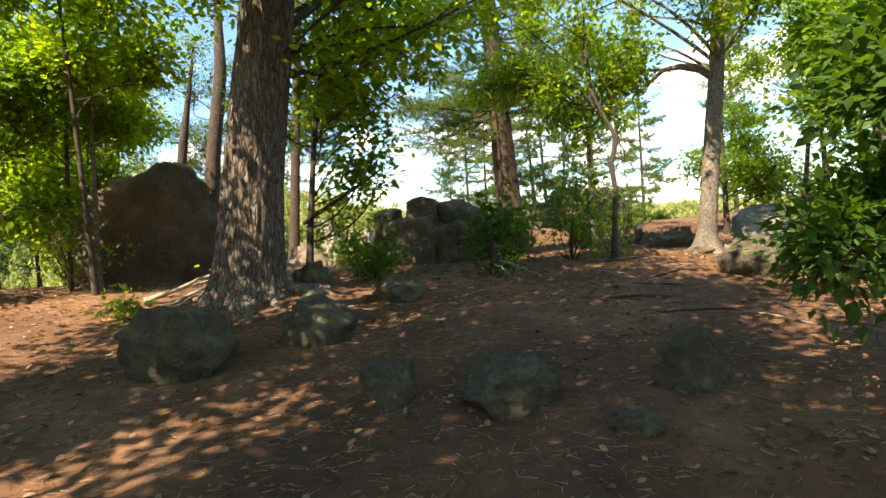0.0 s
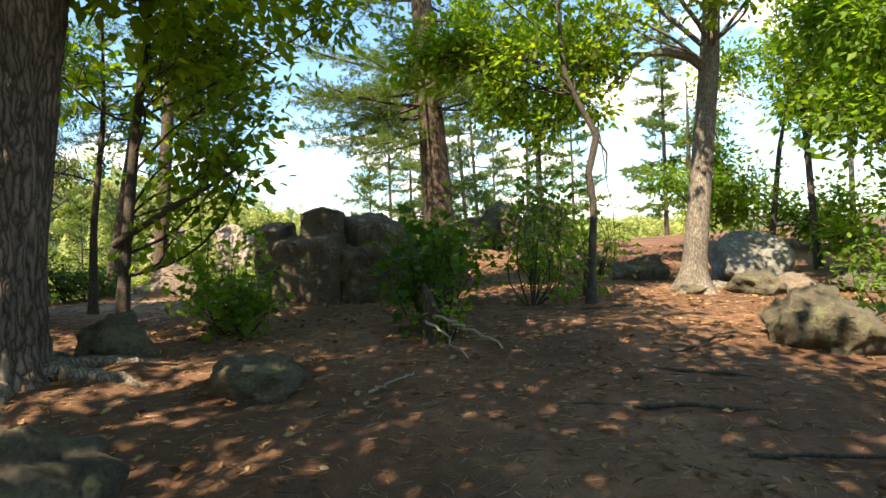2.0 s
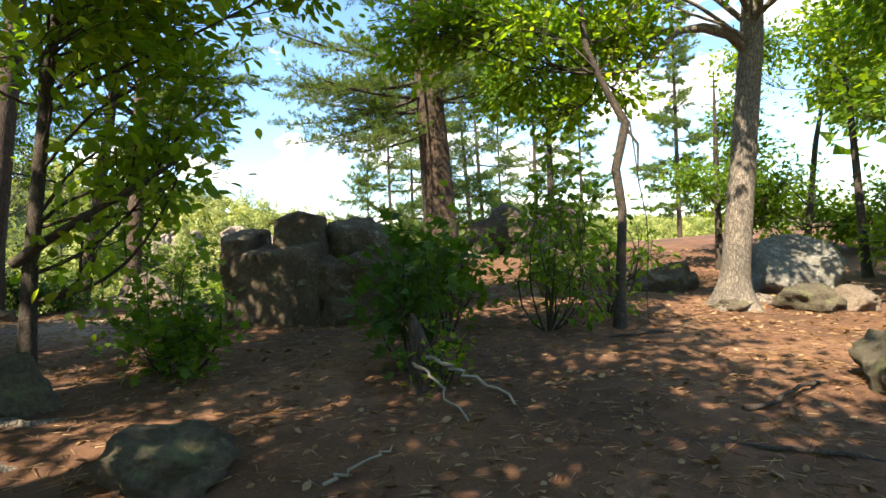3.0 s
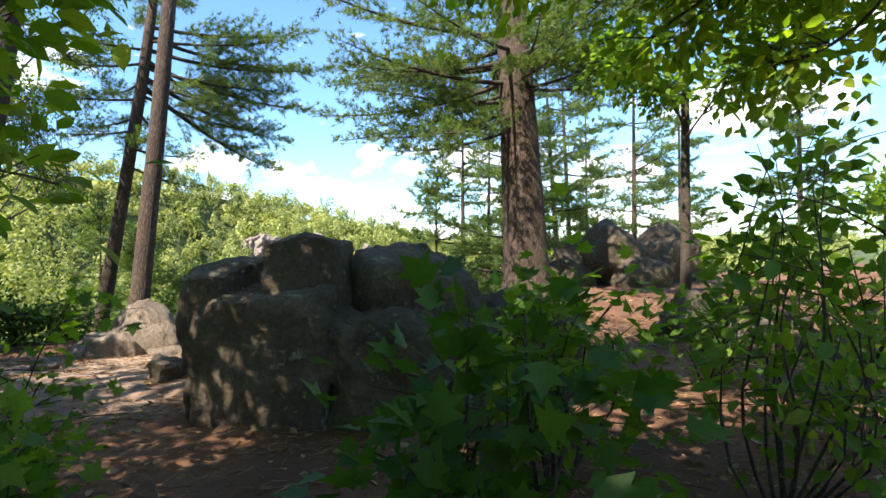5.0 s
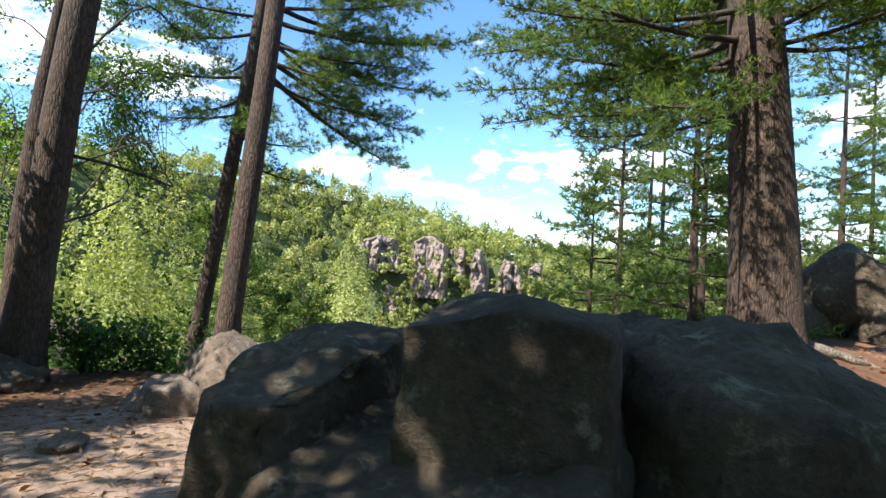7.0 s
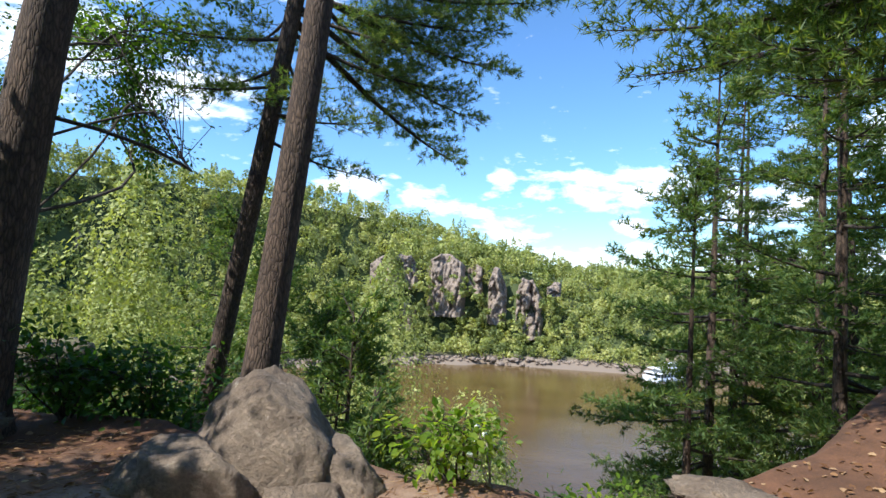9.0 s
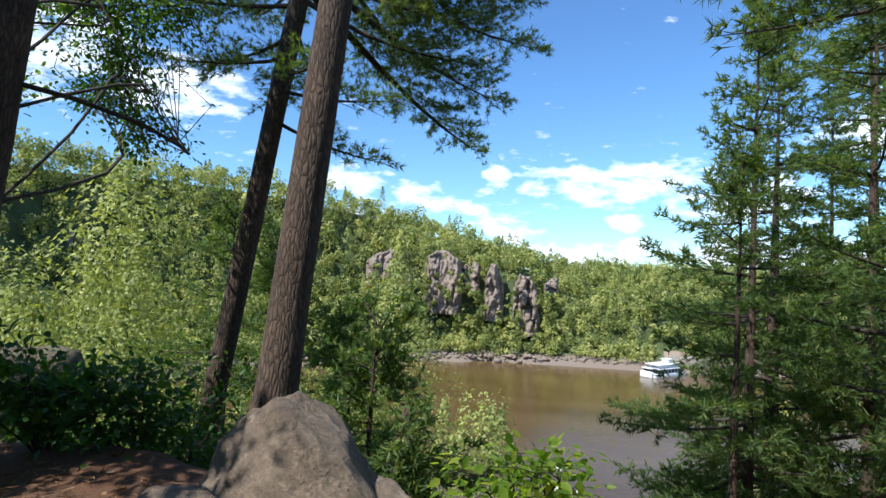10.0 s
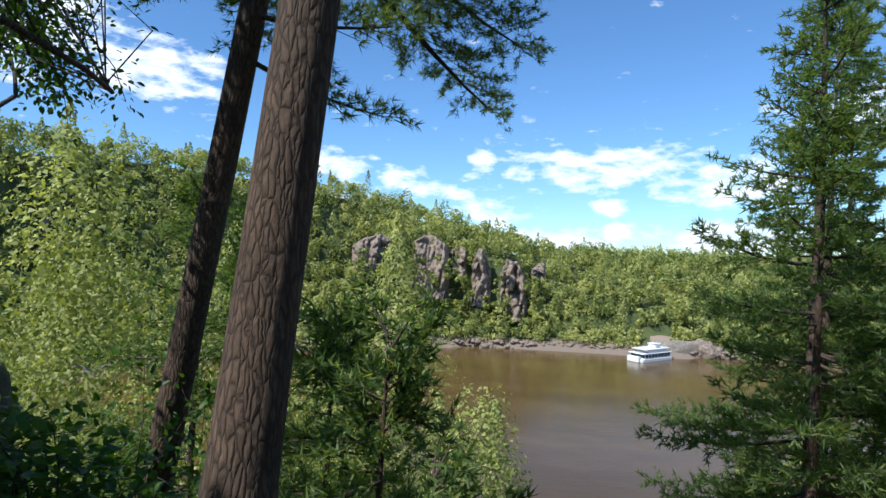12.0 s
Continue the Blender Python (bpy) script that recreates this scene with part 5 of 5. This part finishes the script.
def build_forests():
    rng = np.random.default_rng(12)
    far, mid = [], []
    cl = [(-6.4, 1.35), (-9.45, 0.95), (-11.8, 0.7), (-14.6, 1.6), (-19.9, 2.0)]
    taken = {}
    for _ in range(16000):
        a = rng.uniform(-58, 34)
        d = rng.uniform(3.5, 67) if a < 0 else 3.5 + 150 * rng.random() ** 2
        if any(abs(a - ca) < w for ca, w in cl) and 9 < d < 26 and rng.random() < 0.94:
            continue
        x, y = shore_point(a, d)
        r = rng.uniform(2.0, 5.2) * (0.75 if d < 14 else 1)
        if 5.6 < a < 12.6 and d < (15 if a < 8.6 else 7):
            continue
        cellkey = (int(x // 4), int(y // 4))
        if any(math.hypot(x - ox, y - oy) < 0.47 * (r + orr) for i in (-1, 0, 1) for j in (-1, 0, 1) for ox, oy, orr in taken.get((cellkey[0] + i, cellkey[1] + j), ())):
            continue
        taken.setdefault(cellkey, []).append((x, y, r))
        cone = rng.random() < 0.12
        far.append((x, y, land1(x, y) - 0.6, r * (0.75 if cone else 1), (3.2 + 1.55 * r) * rng.uniform(0.65, 1.35) * (1.15 if cone else 1) * (0.7 if d < 14 else 1), cone))
    for _ in range(200):
        a = rng.uniform(-22.5, -3.5)
        z = rng.uniform(-21, 4) - max(0, a + 9) * 0.8
        pillar = -10.3 < a < -8.6 or -7.5 < a < -5.3
        if (pillar and z > -13) or (-16.2 < a < -13.2 and rng.random() < 0.5):
            continue
        x, y = shore_point(a, rng.uniform(9, 15))
        far.append((x, y, z, rng.uniform(0.8, 2.0), rng.uniform(1.5, 3.8), False))
    for _ in range(420):
        a = rng.uniform(-58, 40)
        x, y = shore_point(a, rng.uniform(150, 900))
        far.append((x, y, land1(x, y) - 1, rng.uniform(5, 9), rng.uniform(8, 13), False))
    forest("far_forest", far, 140, 0.88, 13, "sunlit green forest covering the far river bank", M_FAR)
    # trees on the near slope, below the cliff edge
    rng = np.random.default_rng(31)
    for _ in range(220):
        x = rng.uniform(-75, -9)
        y = float(np.interp(x, EDGE_X, EDGE_Y)) + rng.uniform(7, 34)
        if x > -14 and y < 22:
            continue
        r = rng.uniform(1.6, 3.0)
        mid.append((x, y, land1(x, y) - 0.4, r, rng.uniform(7, 12.5), rng.random() < 0.6))
    for _ in range(60):
        x = rng.uniform(2, 60)
        y = float(np.interp(x, EDGE_X, EDGE_Y)) + rng.uniform(8, 36)
        mid.append((x, y, land1(x, y) - 0.4, rng.uniform(1.2, 2.6), rng.uniform(4, 9), rng.random() < 0.4))
    low = []
    for _ in range(80):
        x = rng.uniform(-16, 4)
        y = float(np.interp(x, EDGE_X, EDGE_Y)) + rng.uniform(4, 26)
        low.append((x, y, land1(x, y) - 0.3, rng.uniform(0.6, 1.2), rng.uniform(0.9, 2.0), False))
    forest("slope_trees", mid, 800, 0.27, 14, "sunlit yellow-green trees on the slope below the cliff edge", M_SLOPE, True)
    forest("slope_bushes", low, 700, 0.15, 16, "low green bushes on the slope below the cliff edge", M_SLOPE)
    back = []
    for _ in range(160):
        x, y = rng.uniform(-70, 70), rng.uniform(-60, -12)
        back.append((x, y, land1(x, y), rng.uniform(2, 4), rng.uniform(7, 13), False))
    for _ in range(90):
        x, y = rng.choice([-1, 1]) * rng.uniform(16, 60), rng.uniform(-12, 8)
        if x > 0:
            y += 12
        back.append((x, y, land1(x, y), rng.uniform(2, 3.5), rng.uniform(7, 12), False))
    forest("woods_around", back, 160, 0.8, 15, "green woods surrounding the trail", M_LEAF)


build_forests()


def paddle_boat():
    x, y = shore_point(6.6, -5.5)
    t = thing("excursion_boat", (x, y, WATER_Z), "white two-deck excursion boat moored at the bank", "boat")
    t.rotation_euler, t.scale = (0, 0, radians(46)), (0.98, 1.2, 0.92)

    def box(name, cx, cy, cz, hx, hy, hz, mat, parent=t, bev=0.12):
        bm = bmesh.new()
        bmesh.ops.create_cube(bm, size=2)
        bmesh.ops.scale(bm, vec=(hx, hy, hz), verts=bm.verts)
        bmesh.ops.bevel(bm, geom=bm.edges[:], offset=min(bev, hz * 0.6), segments=1, affect='EDGES')
        me = bpy.data.meshes.new(name)
        bm.to_mesh(me)
        bm.free()
        ob = link(name, me, mat, parent)
        ob.location = (cx, cy, cz)
        return ob
    hull = box("hull", 0, 0, 0.45, 7.0, 2.3, 0.75, M_WHITE, bev=0.35)
    box("lower_deck", 0.2, 0, 1.75, 5.9, 2.0, 0.62, M_GLASSY)
    box("deck_floor", 0.1, 0, 2.5, 6.5, 2.3, 0.14, M_WHITE)
    box("upper_cabin", 0.6, 0, 3.1, 4.0, 1.7, 0.5, M_WHITE)
    box("canopy_roof", 0.4, 0, 3.75, 5.6, 2.1, 0.1, M_WHITE)
    box("wheelhouse", 1.8, 0, 4.4, 1.1, 1.0, 0.6, M_WHITE)
    box("wheelhouse_roof", 1.8, 0, 5.1, 1.4, 1.25, 0.08, M_WHITE)
    box("paddle_wheel", -7.3, 0, 0.9, 0.55, 1.7, 0.9, M_WHITE)
    for i in range(9):
        for s in (-1, 1):
            box("deck_post", -5.6 + i * 1.45, s * 2.15, 1.75, 0.06, 0.06, 0.72, M_WHITE, bev=0.01)
    for s in (-1, 1):
        st = Tubes()
        st.add([(0, 0, 0), (0, 0, 1.4)], [0.2, 0.16], 10)
        fn = link("funnel", st.mesh("funnel"), M_WHITE, t)
        fn.location = (2.9, s * 0.9, 3.8)
    # landing beside it
    q = thing("stone_landing", (*shore_point(9.6, 2), WATER_Z), "pale gravel landing with a stone quay wall", "landing")
    qx, qy, qz = q.location
    wall = link("quay_wall", rock_mesh("quay_wall", (7.5, 1.6, 3.4), 7, 4, planes=6, rough=0.05, boxy=0.8), M_WALLSTONE, q)
    wall.rotation_euler = (0, 0, radians(14))
    wall.location = (-1.5, 1.0, 1.4)
    pad = link("gravel_pad", rock_mesh("gravel_pad", (4.2, 6, 1.2), 8, 4, planes=6, rough=0.04, boxy=0.6), M_SAND, q)
    pad.rotation_euler = (radians(9), radians(-4), 0)
    pad.location = (-5.0, 7.0, 3.6)
    for i, (dx, dy, r) in enumerate(((7.2, 1.5, 3.0), (9.6, 2.2, 2.4), (5.4, 3.5, 3.6), (11.6, 1.4, 1.6))):
        pile = link("landing_rock", rock_mesh("landing_rock", (r, r * 0.8, r * 1.05), 40 + i, 4, planes=10, rough=0.08, boxy=0.3), M_CLIFF, q)
        pile.location = (dx, dy, r * 0.45)


paddle_boat()


# ---- roots, sticks and a stump ----
def wooden(name, points, radii, material, label, category, group, seed, sides=7):
    """A root or stick laid over the ground; points hold x, y and the height over the ground."""
    rng = np.random.default_rng(seed)
    pts = np.array(points, float)
    t = np.linspace(0, 1, len(pts))
    u = np.linspace(0, 1, 14)
    p = np.stack([np.interp(u, t, pts[:, 0]), np.interp(u, t, pts[:, 1]), np.interp(u, t, pts[:, 2])], 1)
    p[:, :2] += rng.normal(size=(14, 2)) * 0.025
    p[:, 2] += land(p[:, 0], p[:, 1])
    o = p[0].copy()
    tb = Tubes()
    tb.add(p - o, np.interp(u, [0, 1], radii), sides, 0.08, rng)
    ob = link(name, tb.mesh(name), material, smooth=True)
    ob.location = o
    tagged(ob, label, category, group)


def build_wood():
    rng = np.random.default_rng(77)
    for i, (cx, cy, r0, n, ln) in enumerate(((-4.42, 3.5, 0.48, 8, 1.1), (0.6, 14.8, 0.36, 7, 1.4), (4.74, 8.7, 0.22, 4, 0.6))):
        for k in range(n):
            a = 6.28 * k / n + rng.normal() * 0.2
            d = np.array([math.cos(a), math.sin(a)])
            sd = np.array([-d[1], d[0]]) * rng.normal() * 0.3
            L = ln * rng.uniform(0.6, 1.2)
            pts = [(cx + d[0] * r0 * 0.8, cy + d[1] * r0 * 0.8, 0.10), (cx + d[0] * (r0 + L * 0.5) + sd[0] * 0.4, cy + d[1] * (r0 + L * 0.5) + sd[1] * 0.4, 0.03), (cx + d[0] * (r0 + L) + sd[0], cy + d[1] * (r0 + L) + sd[1], -0.06)]
            wooden("tree_root", pts, (0.085, 0.03), M_GREYBARK, "gnarled brown tree root running into the soil", "root", "roots of the trees", 400 + 10 * i + k)
    for k, (x0, y0, x1, y1, r) in enumerate(((0.1, 2.6, 1.7, 2.1, .035), (0.5, 3.3, 2.0, 2.7, .03), (1.4, 3.6, 2.5, 4.2, .03), (-0.2, 1.9, 1.0, 1.2, .025), (0.9, 1.7, 2.1, 1.3, .025), (1.2, 5.9, 2.6, 6.1, .03), (-0.7, 11.6, 0.2, 13.6, .05),
                                             (-0.3, 10.4, 0.3, 12.6, .045), (0.4, 11.2, 0.9, 13.4, .05), (-1.4, 11.0, -0.2, 12.4, .04))):
        wooden("trail_root", [(x0, y0, -0.02), ((x0 + x1) / 2 + 0.1, (y0 + y1) / 2 - 0.08, 0.045), (x1, y1, -0.03)], (r * 0.65, r * 0.4), M_TWIG, "dark root exposed across the trodden trail", "root", "roots across the trail", 500 + k)
    for k, (x0, y0, z0, x1, y1, z1, r) in enumerate(((-6.2, 3.3, .05, -4.9, 4.1, .45, .04), (-6.4, 3.6, .03, -5.0, 4.3, .3, .03), (-6.0, 4.2, .1, -4.9, 4.5, .6, .025), (-5.7, 3.1, .03, -4.9, 3.7, .35, .03), (-0.72, 4.3, .3, -0.1, 3.9, .03, .018),
                                                     (-0.85, 4.5, .25, -0.5, 3.7, .02, .015), (-1.4, 3.0, .02, -1.0, 3.4, .02, .012), (1.9, 1.3, .02, 2.2, 0.8, .02, .012))):
        wooden("fallen_stick", [(x0, y0, z0), ((x0 + x1) / 2, (y0 + y1) / 2, (z0 + z1) / 2 + 0.02), (x1, y1, z1)], (r, r * 0.5), M_DEAD, "bleached dead stick lying on the forest floor", "stick", "sticks on the ground", 600 + k, 5)
    st = Tubes()
    st.add([(0, 0, -0.05), (0.0, 0, 0.15), (0.02, 0, 0.35), (-0.02, 0.02, 0.5), (-0.05, 0.02, 0.62)], [0.12, 0.085, 0.07, 0.05, 0.015], 9, 0.16, rng)
    ob = link("rotten_stump", st.mesh("rotten_stump"), M_PINEBARK, smooth=True)
    ob.location = (-0.78, 4.45, land1(-0.78, 4.45))
    tagged(ob, "small broken rotten stump with jagged top", "stump")


build_wood()


# ---- litter on the forest floor ----
def litter():
    rng = np.random.default_rng(20)
    n = 26000
    x = rng.uniform(-11, 8, n)
    y = rng.uniform(-5, 16, n)
    keep = y < np.interp(x, EDGE_X, EDGE_Y) - 0.1
    x, y = x[keep], y[keep]
    dens = np.array([noise.noise(Vector((a * 0.6, b * 0.6, 3))) for a, b in zip(x, y)])
    keep = dens + rng.uniform(-0.5, 0.5, len(x)) > -0.05
    x, y = x[keep], y[keep]
    z = land(x, y)
    zz = np.array([0.07 * noise.fractal(Vector((a, b, 0)) * 0.9, 1.0, 2.0, 4) + 0.022 * noise.fractal(Vector((a, b, 0)) * 5.5, 0.9, 2.0, 3) for a, b in zip(x, y)])
    pos = np.stack([x, y, z + zz + 0.012], 1)
    an = rng.uniform(0, 6.28, len(x))
    way = np.stack([np.cos(an), np.sin(an), 0.15 * rng.normal(size=len(x))], 1) * 3
    ob = link("leaf_litter", leaves_mesh("leaf_litter", pos, way, 0.075, rng, droop=0.0), M_LITTER)
    tagged(ob, "dry brown fallen leaves scattered on the trail", "leaf litter", kind="stuff")
    k = 70000
    x = rng.uniform(-9, 6, k)
    y = rng.uniform(-4.5, 13, k)
    keep = y < np.interp(x, EDGE_X, EDGE_Y) - 0.1
    x, y = x[keep], y[keep]
    zz = np.array([0.07 * noise.fractal(Vector((a, b, 0)) * 0.9, 1.0, 2.0, 4) + 0.022 * noise.fractal(Vector((a, b, 0)) * 5.5, 0.9, 2.0, 3) for a, b in zip(x, y)])
    an = rng.uniform(0, 6.28, len(x))
    way = np.stack([np.cos(an), np.sin(an), 0 * an], 1)
    ob = link("fallen_needles", needles_mesh("fallen_needles", np.stack([x, y, land(x, y) + zz + 0.010], 1), way, 0.13, 0.008, 1, rng, 0.05), M_LITTER)
    tagged(ob, "rust-brown pine needles carpeting the ground", "pine needles", kind="stuff")


litter()
